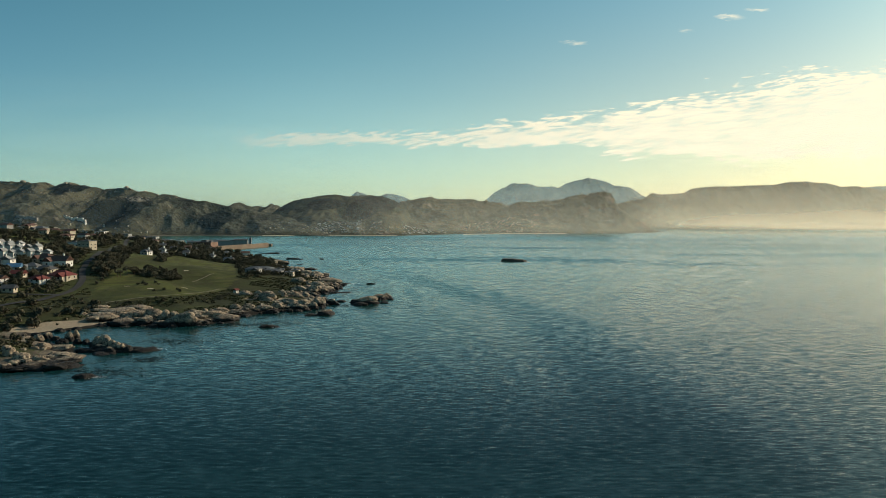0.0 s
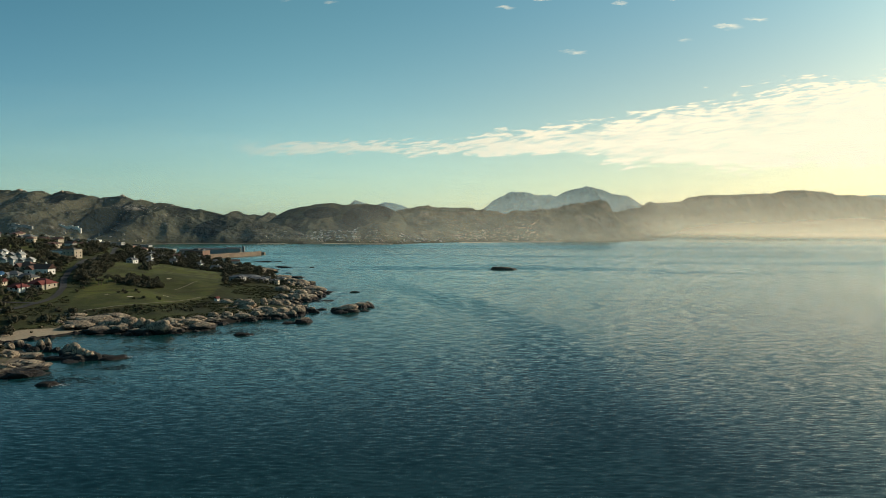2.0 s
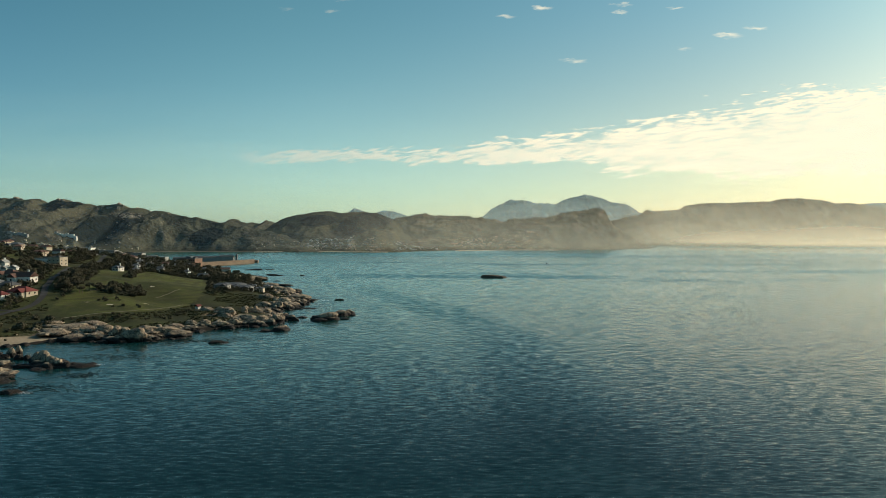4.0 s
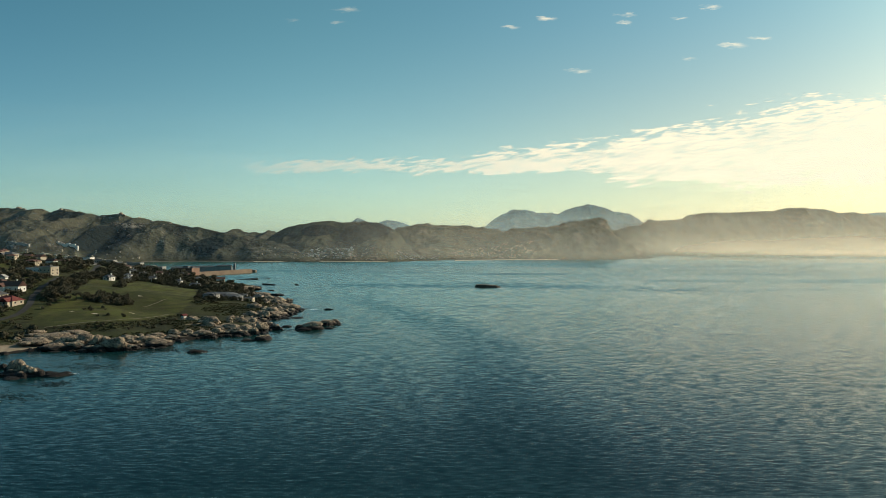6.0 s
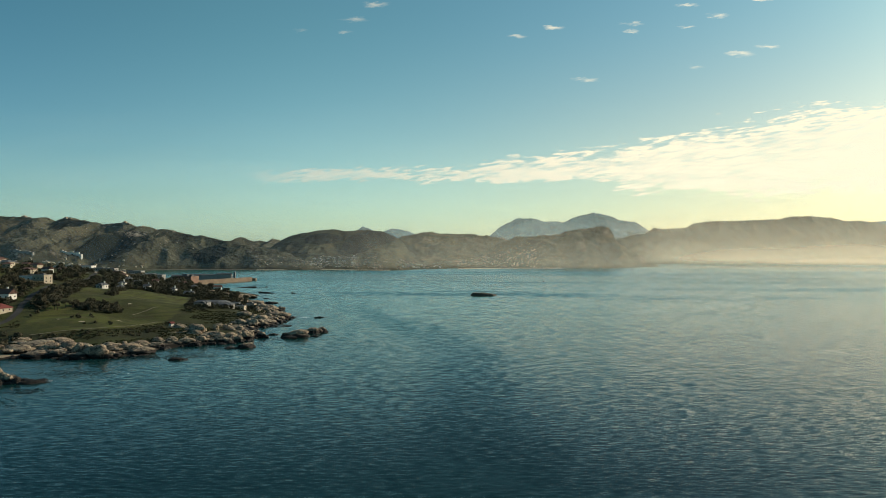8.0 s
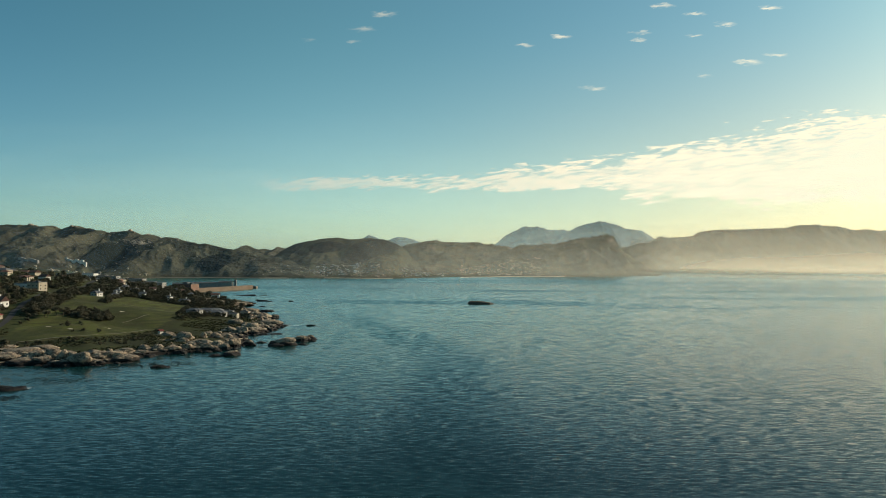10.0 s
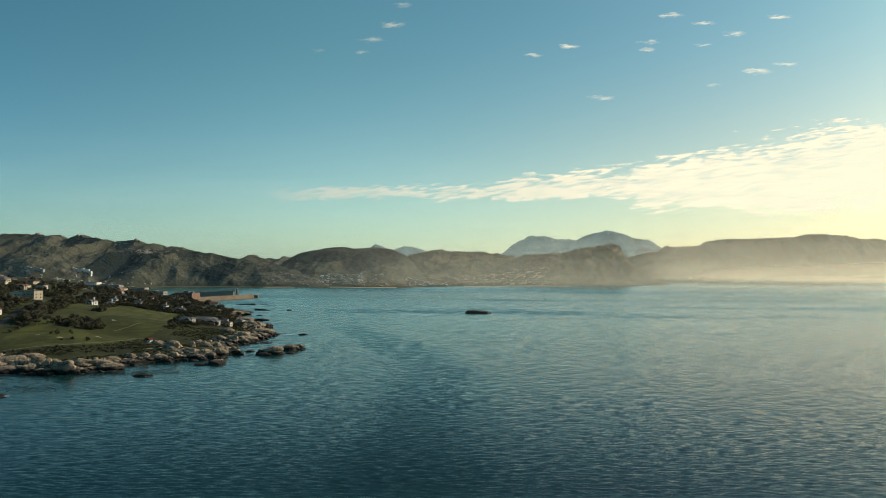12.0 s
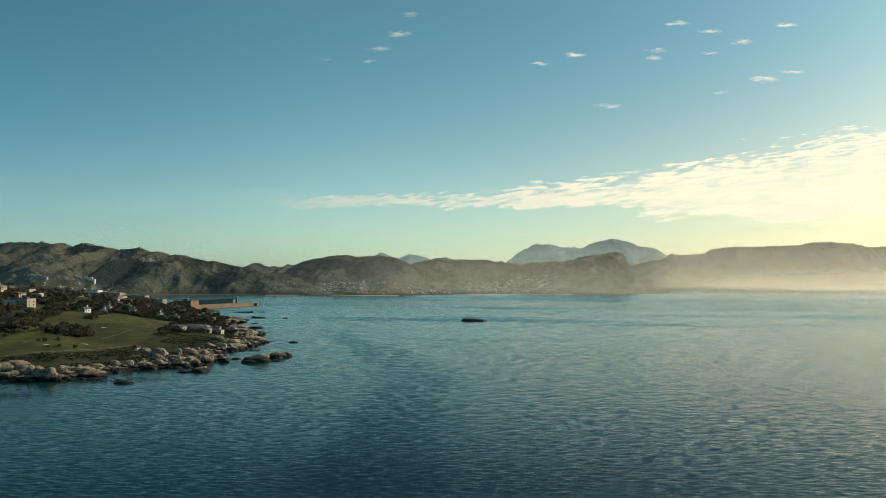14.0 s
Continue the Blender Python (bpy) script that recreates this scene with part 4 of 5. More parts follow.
def build_boulders():
    for rows, group, label in ((ISLET, "islet boulders", "pale rounded granite boulder on a dark wave-washed islet"),
                               (NECK, "neck boulders", "pale upright granite boulder beside the small beach"),
                               (NEAR, "near shore boulders", "weathered granite boulder with a dark tide line"),
                               (SHELF, "shelf boulders", "big sloping granite slab at the foot of the grass"),
                               (MIDDLE, "cove boulders", "large tan granite boulder above a sandy cove"),
                               (SPIT, "spit boulders", "low granite rock with a dark wet foot in the sea"),
                               (TIP, "tip boulders", "smooth granite dome standing off the point"),
                               (POINT, "point boulders", "broad granite boulder on the far side of the point")):
        for x, y, w, h in rows:
            tall = h * (0.72 if rows is POINT or rows is MIDDLE else 1.15 if rows is ISLET or rows is NECK else 0.85)
            tall += 0.2 if rows is TIP else 0.9 if rows is SPIT or rows is ISLET else 0.0
            kinds = ROUNDED if rows is ISLET or rows is NECK else BOULDERS if rows is NEAR or rows is SPIT else DOMES
            w = w * (1.3 if rows is SHELF else 1.0)
            boulder(x, y, w * 0.86, tall, group, label, kinds=kinds)
            for _ in range(2 if w > 5 else 1):
                a, k = rock_random.uniform(2.6, 6.8), rock_random.uniform(0.28, 0.5)
                boulder(x + math.cos(a) * w * 0.5, y + math.sin(a) * w * 0.42, w * k, tall * k * 1.1, group, label, 0.15, kinds=kinds)
    for dx, w in ((-7, 16), (3, 20), (12, 15)):
        boulder(sum(r[0] for r in ISLET) / len(ISLET) + dx, sum(r[1] for r in ISLET) / len(ISLET) - 2.5, w, 2.9, "skerries", "low black wave-washed rock under the islet boulders", 0.3, 0.35)
    for x, y, w, h in SKERRIES:
        boulder(x, y, w, h + 0.5, "skerries", "low dark skerry awash in the bay", 0.35, 0.3)
    # smaller stones filling the rocky shore, too many to count
    verts, faces, n, start = [], [], 0, 0
    shapes = [(np.array([v.co for v in b.vertices]), np.array([p.vertices for p in b.polygons])) for b in STONES]
    while n < 420:
        x, y = rock_random.uniform(-200, -62), rock_random.uniform(240, 700)
        d = float(shore_distance(x, y))
        if not -3.0 < d < 24 or rock_random.random() < d / 28 or (y < 320 and rock_random.random() < 0.75) or edge(BEACH, np.array(x), np.array(y), 3) > 0.3 or edge(COVE, np.array(x), np.array(y), 3) > 0.3:
            continue
        w = rock_random.choice((1.0, 1.4, 1.8, 2.4, 3.0, 4.0, 5.0))
        h = w * rock_random.uniform(0.35, 0.6)
        v, f = rock_random.choice(shapes)
        a = rock_random.uniform(0, 6.28)
        turn = np.array([[math.cos(a) * w, -math.sin(a) * w, 0], [math.sin(a) * w, math.cos(a) * w, 0], [0, 0, h]])
        verts.append(v @ turn.T + np.array([x, y, max(float(ground_height(x, y)), -0.6) - 0.25 * h]))
        faces.append(f + start)
        start += len(v)
        n += 1
    data = bpy.data.meshes.new("shore_stones")
    data.from_pydata(np.concatenate(verts).tolist(), [], np.concatenate(faces).tolist())
    data.polygons.foreach_set("use_smooth", [True] * len(data.polygons))
    tagged(link("shore_stones", data, GRANITE), "small weathered granite stones filling the rocky shore", "stones", kind="stuff")


def build_tors():
    """Bare granite tors along the mountain's brow and outcrops down its face."""
    rnd = random.Random(14)
    bpy.context.view_layer.update()
    seen = bpy.context.evaluated_depsgraph_get()

    def rest(x, y):
        hit, place, *_ = scene.ray_cast(seen, Vector((x, y, 900)), Vector((0, 0, -1)))
        return place.z if hit else 0.0

    for x, w, h in ((-1222, 18, 9), (-1208, 12, 6), (-1098, 16, 7), (-1085, 10, 5), (-921, 15, 10), (-912, 10, 6), (-930, 9, 5), (-868, 12, 5), (-1150, 12, 5), (-830, 10, 4), (-778, 10, 4)):
        ob = new("tor", rnd.choice(BOULDERS))
        ob.location = (x, 1996, rest(x, 1996) - h * 0.35)
        ob.rotation_euler = (0, 0, rnd.uniform(0, 6.28))
        ob.scale = (w, w * 0.8, h)
        tagged(ob, "weathered granite tor on the mountain skyline", "rock", "skyline tors")
    verts, faces, start = [], [], 0
    shapes = [(np.array([v.co for v in b.vertices]), np.array([p.vertices for p in b.polygons])) for b in STONES]
    for cx, cy, rx, ry, count in ((-1110, 1850, 40, 60, 60), (-1000, 1900, 26, 50, 34), (-905, 1950, 26, 30, 34), (-840, 1900, 40, 50, 40), (-760, 1930, 50, 40, 36), (-1010, 1760, 90, 60, 40), (-780, 1860, 60, 50, 40)):
        for _ in range(count):
            x, y, w = rnd.gauss(cx, rx), rnd.gauss(cy, ry), rnd.choice((1.4, 1.8, 2.4, 3.2, 4.4))
            z = rest(x, y)
            if z < 20 or y > 1990:
                continue
            v, f = rnd.choice(shapes)
            a = rnd.uniform(0, 6.28)
            turn = np.array([[math.cos(a) * w, -math.sin(a) * w, 0], [math.sin(a) * w, math.cos(a) * w, 0], [0, 0, w * 0.6]])
            verts.append(v @ turn.T + np.array([x, y, z - 0.25 * w]))
            faces.append(f + start)
            start += len(v)
    data = bpy.data.meshes.new("outcrops")
    data.from_pydata(np.concatenate(verts).tolist(), [], np.concatenate(faces).tolist())
    tagged(link("outcrops", data, GRANITE), "scattered granite outcrops on the mountain face", "rocks", kind="stuff")


def build_island():
    """The flat-topped rock out in the bay."""
    bm = bmesh.new()
    bmesh.ops.create_grid(bm, x_segments=60, y_segments=24, size=1)
    for v in bm.verts:
        x, y = v.co.x, v.co.y
        r = max(abs(x) ** 2.6, abs(y) ** 2.2)
        up = max(0.0, 1 - r ** 2.2)
        n = noise.fractal(Vector((x * 3, y * 3, 4)), 0.8, 2.0, 4)
        h = 5.0 * min(1.0, up * 1.7) * (0.84 + 0.10 * n - 0.35 * max(0.0, x) + 0.12 * noise.noise(Vector((x * 5, y * 4, 9)))) - 1.2
        v.co = (x * 15.5 * (1 + 0.05 * n), y * 7.5 * (1 + 0.06 * n), h)
    for f in bm.faces:
        f.smooth = False
    ob = part("island_rock", bm, ISLAND_ROCK)
    ob.location, ob.rotation_euler = (88, 826, 0), (0, 0, -0.35)
    tagged(ob, "flat-topped dark brown rock island in the bay", "rock island")


ISLAND_ROCK = mottled("island_rock", (0.075, 0.055, 0.042), (0.15, 0.115, 0.088), 0.15, 0.95, fine=1.2, bump=0.8, depth=0.6)
build_boulders()
build_tors()
build_island()

# ---- trees and shrubs ----


def crown_data(seed, wide, tall, base, clumps, leaf):
    """Clumps of small leaf blades round a few dark twiggy cores."""
    rnd = random.Random(seed)
    verts, faces = [], []
    for _ in range(clumps):
        a, r = rnd.uniform(0, 6.283), math.sqrt(rnd.random()) * wide * 0.72
        h = rnd.random()
        c = Vector((math.cos(a) * r, math.sin(a) * r, base + tall * (0.15 + 0.75 * h) * (1 - 0.35 * r / wide)))
        size = rnd.uniform(0.24, 0.42) * wide
        for _ in range(48):
            n = Vector((rnd.gauss(0, 1), rnd.gauss(0, 1), rnd.gauss(0, 0.8)))
            n.normalize()
            p = c + n * size * rnd.uniform(0.45, 1.0)
            s = (n + Vector((rnd.gauss(0, 0.4), rnd.gauss(0, 0.4), rnd.gauss(0, 0.4)))).cross(Vector((rnd.gauss(0, 1), rnd.gauss(0, 1), rnd.gauss(0, 1)))).normalized() * leaf * rnd.uniform(0.7, 1.3)
            t = s.cross(n).normalized() * leaf * rnd.uniform(0.6, 1.0)
            k = len(verts)
            verts += [p - s, p + t, p + s, p - t]
            faces.append((k, k + 1, k + 2, k + 3))
    data = bpy.data.meshes.new("crown")
    data.from_pydata([tuple(v) for v in verts], [], faces)
    data.materials.append(LEAF)
    return data


def trunk_data(seed, tall, thick, limbs):
    rnd = random.Random(seed)
    bm = bmesh.new()

    def limb(a, b, ra, rb):
        d = b - a
        m = Matrix.Translation((a + b) / 2) @ d.to_track_quat("Z", "Y").to_matrix().to_4x4()
        bmesh.ops.create_cone(bm, segments=6, radius1=ra, radius2=rb, depth=d.length, matrix=m)

    mid = Vector((rnd.uniform(-0.3, 0.3), rnd.uniform(-0.3, 0.3), tall * 0.55))
    limb(Vector((0, 0, -0.5)), mid, thick, thick * 0.7)
    for _ in range(limbs):
        limb(mid, mid + Vector((rnd.uniform(-1, 1), rnd.uniform(-1, 1), rnd.uniform(0.7, 1.2))) * tall * 0.4, thick * 0.55, thick * 0.2)
    data = bpy.data.meshes.new("trunk")
    bm.to_mesh(data)
    bm.free()
    data.materials.append(BARK)
    return data


def tree_kind(name, seed, tall, wide, base, clumps, leaf, label, category):
    ob = new(name)
    link("trunk", trunk_data(seed, max(base + 1.0, tall * 0.6), tall * 0.035 + 0.05, 4), BARK, ob)
    link("crown", crown_data(seed + 50, wide, tall - base, base, clumps, leaf), LEAF, ob)
    return tagged(ob, label, category)


TREES = [tree_kind("tree", 1, 7, 3.2, 1.6, 17, 0.36, "dark broadleaf tree with a dense uneven crown", "tree"),
         tree_kind("tree", 2, 9, 3.6, 2.2, 20, 0.38, "dark broadleaf tree with a dense uneven crown", "tree"),
         tree_kind("tree", 3, 8, 4.6, 4.6, 16, 0.36, "umbrella-shaped dark tree on a bare trunk", "tree")]
SHRUBS = [tree_kind("shrub", 4, 2.6, 2.2, 0.1, 10, 0.36, "low dark evergreen shrub in the coastal scrub", "shrub"),
          tree_kind("shrub", 5, 3.6, 2.8, 0.2, 13, 0.4, "tall dark evergreen shrub in the coastal scrub", "shrub")]
tree_random = random.Random(21)
PLANTED = []
HOUSE_PLOTS = []


def plant(ob, x, y, size, group):
    m = Matrix.Translation((x, y, float(ground_height(x, y)) - 0.1)) @ Matrix.Rotation(tree_random.uniform(0, 6.28), 4, "Z")
    if ob.name in PLANTED:
        made = copy_thing(ob, m)
    else:
        PLANTED.append(ob.name)
        ob.matrix_basis, made = m, ob
    made.scale = (size * tree_random.uniform(0.9, 1.15), size * tree_random.uniform(0.9, 1.15), size * tree_random.uniform(0.85, 1.15))
    made["group"] = group


def scatter(count, spot, kinds, low, high, group, clear_lawn=True):
    n = tries = 0
    while n < count and tries < count * 40:
        tries += 1
        x, y = spot()
        if shore_distance(x, y) < 8 or near_lines(x, y, ROAD) < 6.5 or near_lines(x, y, LANE) < 4:
            continue
        if clear_lawn and edge(LAWN, np.array(x), np.array(y), 1) > 0.5:
            continue
        if any(abs(x - hx) < hw and abs(y - hy) < hd for hx, hy, hw, hd in HOUSE_PLOTS):
            continue
        plant(tree_random.choice(kinds), x, y, tree_random.uniform(low, high), group)
        n += 1


def thicket(count, spot, low, high, label, clear_lawn=True):
    """Many far trees that nobody could count, as one mesh."""
    verts, faces, n, tries = [], [], 0, 0
    kinds = [[o.data for o in ob.children if o.name.startswith("crown")][0] for ob in TREES[:2]]
    kinds = [(np.array([v.co for v in k.vertices]), None) for k in kinds]
    loose = []
    for v, _ in kinds:
        # fewer but broader blades for trees that stand far off
        q = v.reshape(-1, 4, 3)[::3]
        m = q.mean(1, keepdims=True)
        q = (m + (q - m) * 1.6).reshape(-1, 3)
        loose.append((q, np.arange(len(q)).reshape(-1, 4)))
    kinds = loose
    start = 0
    while n < count and tries < count * 40:
        tries += 1
        x, y = spot()
        if shore_distance(x, y) < 8 or near_lines(x, y, ROAD) < 7 or (clear_lawn and edge(LAWN, np.array(x), np.array(y), 1) > 0.5):
            continue
        if any(abs(x - hx) < hw and abs(y - hy) < hd for hx, hy, hw, hd in HOUSE_PLOTS):
            continue
        v, f = tree_random.choice(kinds)
        a, s = tree_random.uniform(0, 6.28), tree_random.uniform(low, high)
        turn = np.array([[math.cos(a), -math.sin(a), 0], [math.sin(a), math.cos(a), 0], [0, 0, tree_random.uniform(0.8, 1.1)]]) * s
        verts.append(v @ turn.T + np.array([x, y, float(ground_height(x, y)) - 1.2 * s]))
        faces.append(f + start)
        start += len(v)
        n += 1
    data = bpy.data.meshes.new("woodland")
    data.from_pydata(np.concatenate(verts).tolist(), [], np.concatenate(faces).tolist())
    tagged(link("woodland", data, LEAF), label, "trees", kind="stuff")


def heath(count, label):
    """Knee-high scrub in small tufts over the uncut ground, as one mesh."""
    rnd = np.random.RandomState(4)
    tuft = np.array([v.co for v in [o for o in SHRUBS[0].children if o.name.startswith("crown")][0].data.vertices]).reshape(-1, 4, 3)[::27]
    middle = tuft.mean(1, keepdims=True)
    tuft = middle * (1.25, 1.25, 0.55) + (tuft - middle) * (3.6, 3.6, 1.3)
    x, y = rnd.uniform(-420, -100, 60000), rnd.uniform(250, 720, 60000)
    free = (shore_distance(x, y) > 13) & (near_lines(x, y, ROAD) > 5) & (near_lines(x, y, LANE) > 4) & (near_lines(x, y, GOLF_PATH) > 2.5)
    free &= (edge(LAWN, x, y, 4) < 0.4) & (edge(GREEN_SLOPE, x, y, 4) < 0.4) & (edge(BEACH, x, y, 2) < 0.3)
    for hx, hy, hw, hd in HOUSE_PLOTS:
        free &= (np.abs(x - hx) > hw) | (np.abs(y - hy) > hd)
    free &= fbm(x, y, 26, 8.0, 3) > np.where(x > -215, 0.46, 0.42)
    x, y = x[free][:count], y[free][:count]
    z = ground_height(x, y)
    size = rnd.uniform(0.22, 0.6, len(x))
    turn = rnd.uniform(0, 6.28, len(x))
    c, s = np.cos(turn) * size, np.sin(turn) * size
    t = tuft.reshape(-1, 3)
    vx = x[:, None] + c[:, None] * t[None, :, 0] - s[:, None] * t[None, :, 1]
    vy = y[:, None] + s[:, None] * t[None, :, 0] + c[:, None] * t[None, :, 1]
    vz = z[:, None] - 0.15 + size[:, None] * t[None, :, 2]
    verts = np.stack([vx, vy, vz], -1).reshape(-1, 3)
    data = bpy.data.meshes.new("heath")
    data.from_pydata(verts.tolist(), [], np.arange(len(verts)).reshape(-1, 4).tolist())
    tagged(link("heath", data, HEATH_LEAF), label, "scrub", kind="stuff")


def along(line, spread):
    def spot():
        i = tree_random.randrange(len(line) - 1)
        s = tree_random.random()
        (ax, ay), (bx, by) = line[i], line[i + 1]
        return ax + (bx - ax) * s + tree_random.gauss(0, spread), ay + (by - ay) * s + tree_random.gauss(0, spread)
    return spot


def around(cx, cy, rx, ry):
    def spot():
        a, r = tree_random.uniform(0, 6.283), math.sqrt(tree_random.random())
        return cx + math.cos(a) * r * rx, cy + math.sin(a) * r * ry
    return spot


# ---- houses ----


def window(bm_parent, x, y, z, w, h, rz, out):
    """A dark pane in a thin frame on a wall face; out is the way the wall faces."""
    bm = bmesh.new()
    box(bm, x + out[0] * 0.05, y + out[1] * 0.05, z, w, 0.12, h, rz)
    pane = part("window", bm, DARK_GLASS, bm_parent)
    bm = bmesh.new()
    box(bm, x + out[0] * 0.10, y + out[1] * 0.10, z - 0.12, w + 0.3, 0.24, 0.12, rz)
    part("sill", bm, WHITE_WALL, pane)


def roof_mesh(w, d, h, rise, kind, over=0.5):
    """A gabled, hipped or flat roof over a w by d block of height h."""
    bm = bmesh.new()
    a, b = w / 2 + over, d / 2 + over
    if kind == "flat":
        box(bm, 0, 0, h, w + 0.5, d + 0.5, 0.35)
        box(bm, 0, d * 0.1, h + 0.35, w * 0.25, d * 0.3, 0.9)
        return bm
    ridge = a - (0 if kind == "gable" else min(a, b) * 0.9)
    rows = [(-a, -b, h - 0.25), (a, -b, h - 0.25), (a, b, h - 0.25), (-a, b, h - 0.25), (-ridge, 0, h + rise), (ridge, 0, h + rise)]
    low = [bm.verts.new((x, y, z - 0.22)) for x, y, z in rows]
    up = [bm.verts.new(p) for p in rows]
    for f in ((0, 1, 5, 4), (2, 3, 4, 5), (1, 2, 5), (3, 0, 4)):
        bm.faces.new([up[i] for i in f])
        bm.faces.new([low[i] for i in reversed(f)])
    for i in range(4):
        j = (i + 1) % 4
        bm.faces.new([low[i], low[j], up[j], up[i]])
    return bm


def house(x, y, w, d, h, rise, turn, wall, roof, label, kind="gable", windows=True, chimney=False, name="house", z=None, group=""):
    """A house: walls, roof, windows on the long faces, sometimes a chimney."""
    ob = new(name)
    if name == "house":
        w, d, h, rise = w * 0.82, d * 0.82, h * 0.86, rise * 0.85
    bm = bmesh.new()
    box(bm, 0, 0, -2.5, w, d, h + 2.5)
    if kind == "gable":
        for sx in (-1, 1):
            e = sx * (w / 2 - 0.15)
            v = [bm.verts.new(p) for p in ((e, -d / 2, h), (e, d / 2, h), (e, 0, h + rise * 0.97))]
            q = [bm.verts.new((p.co.x - sx * 0.3, p.co.y, p.co.z)) for p in v]
            bm.faces.new(v), bm.faces.new(q[::-1])
    part("wall", bm, wall, ob)
    part("roof", roof_mesh(w, d, h, rise, kind), roof, ob)
    if windows:
        floors = max(1, int(h / 2.9))
        across = max(2, int(w / 3.4))
        for f in range(floors):
            for i in range(across):
                window(ob, (i + 0.5) / across * w - w / 2, -d / 2, f * 2.7 + 0.9, 1.1, 1.1, 0.0, (0, -1))
            for i in range(max(1, int(d / 4))):
                n = max(1, int(d / 4))
                window(ob, w / 2, (i + 0.5) / n * d - d / 2, f * 2.7 + 0.9, 1.0, 1.1, math.pi / 2, (1, 0))
    if windows and kind != "flat" and w > 7.5:
        side, ww, wd = (-1) ** int(abs(x)), w * 0.36, d * 0.6
        bm = bmesh.new()
        box(bm, side * w * 0.26, -d * 0.5, -2.5, ww, wd, h + 2.2)
        wing = part("wing", bm, wall, ob)
        bm = roof_mesh(wd + 1.5, ww, h - 0.3, rise * 0.75, "gable", 0.35)
        bmesh.ops.transform(bm, matrix=Matrix.Translation((side * w * 0.26, -d * 0.45, 0)) @ Matrix.Rotation(math.pi / 2, 4, "Z"), verts=bm.verts)
        part("roof", bm, roof, wing)
        bm = bmesh.new()
        box(bm, side * w * 0.26, -d * 0.8 - 0.02, 0.9, 1.3, 0.1, 1.2)
        part("window", bm, DARK_GLASS, wing)
    if chimney:
        bm = bmesh.new()
        box(bm, w * 0.22, d * 0.12, h, 0.9, 0.9, rise + 1.1)
        box(bm, w * 0.22, d * 0.12, h + rise + 1.1, 1.15, 1.15, 0.2)
        part("chimney", bm, wall, ob)
    ob.matrix_basis = pose(x, y, float(ground_height(x, y)) if z is None else z, 0, 0, turn)
    HOUSE_PLOTS.append((x, y, w * 0.5 + 2.5, d * 0.5 + 3.5))
    return tagged(ob, label, "house", group)


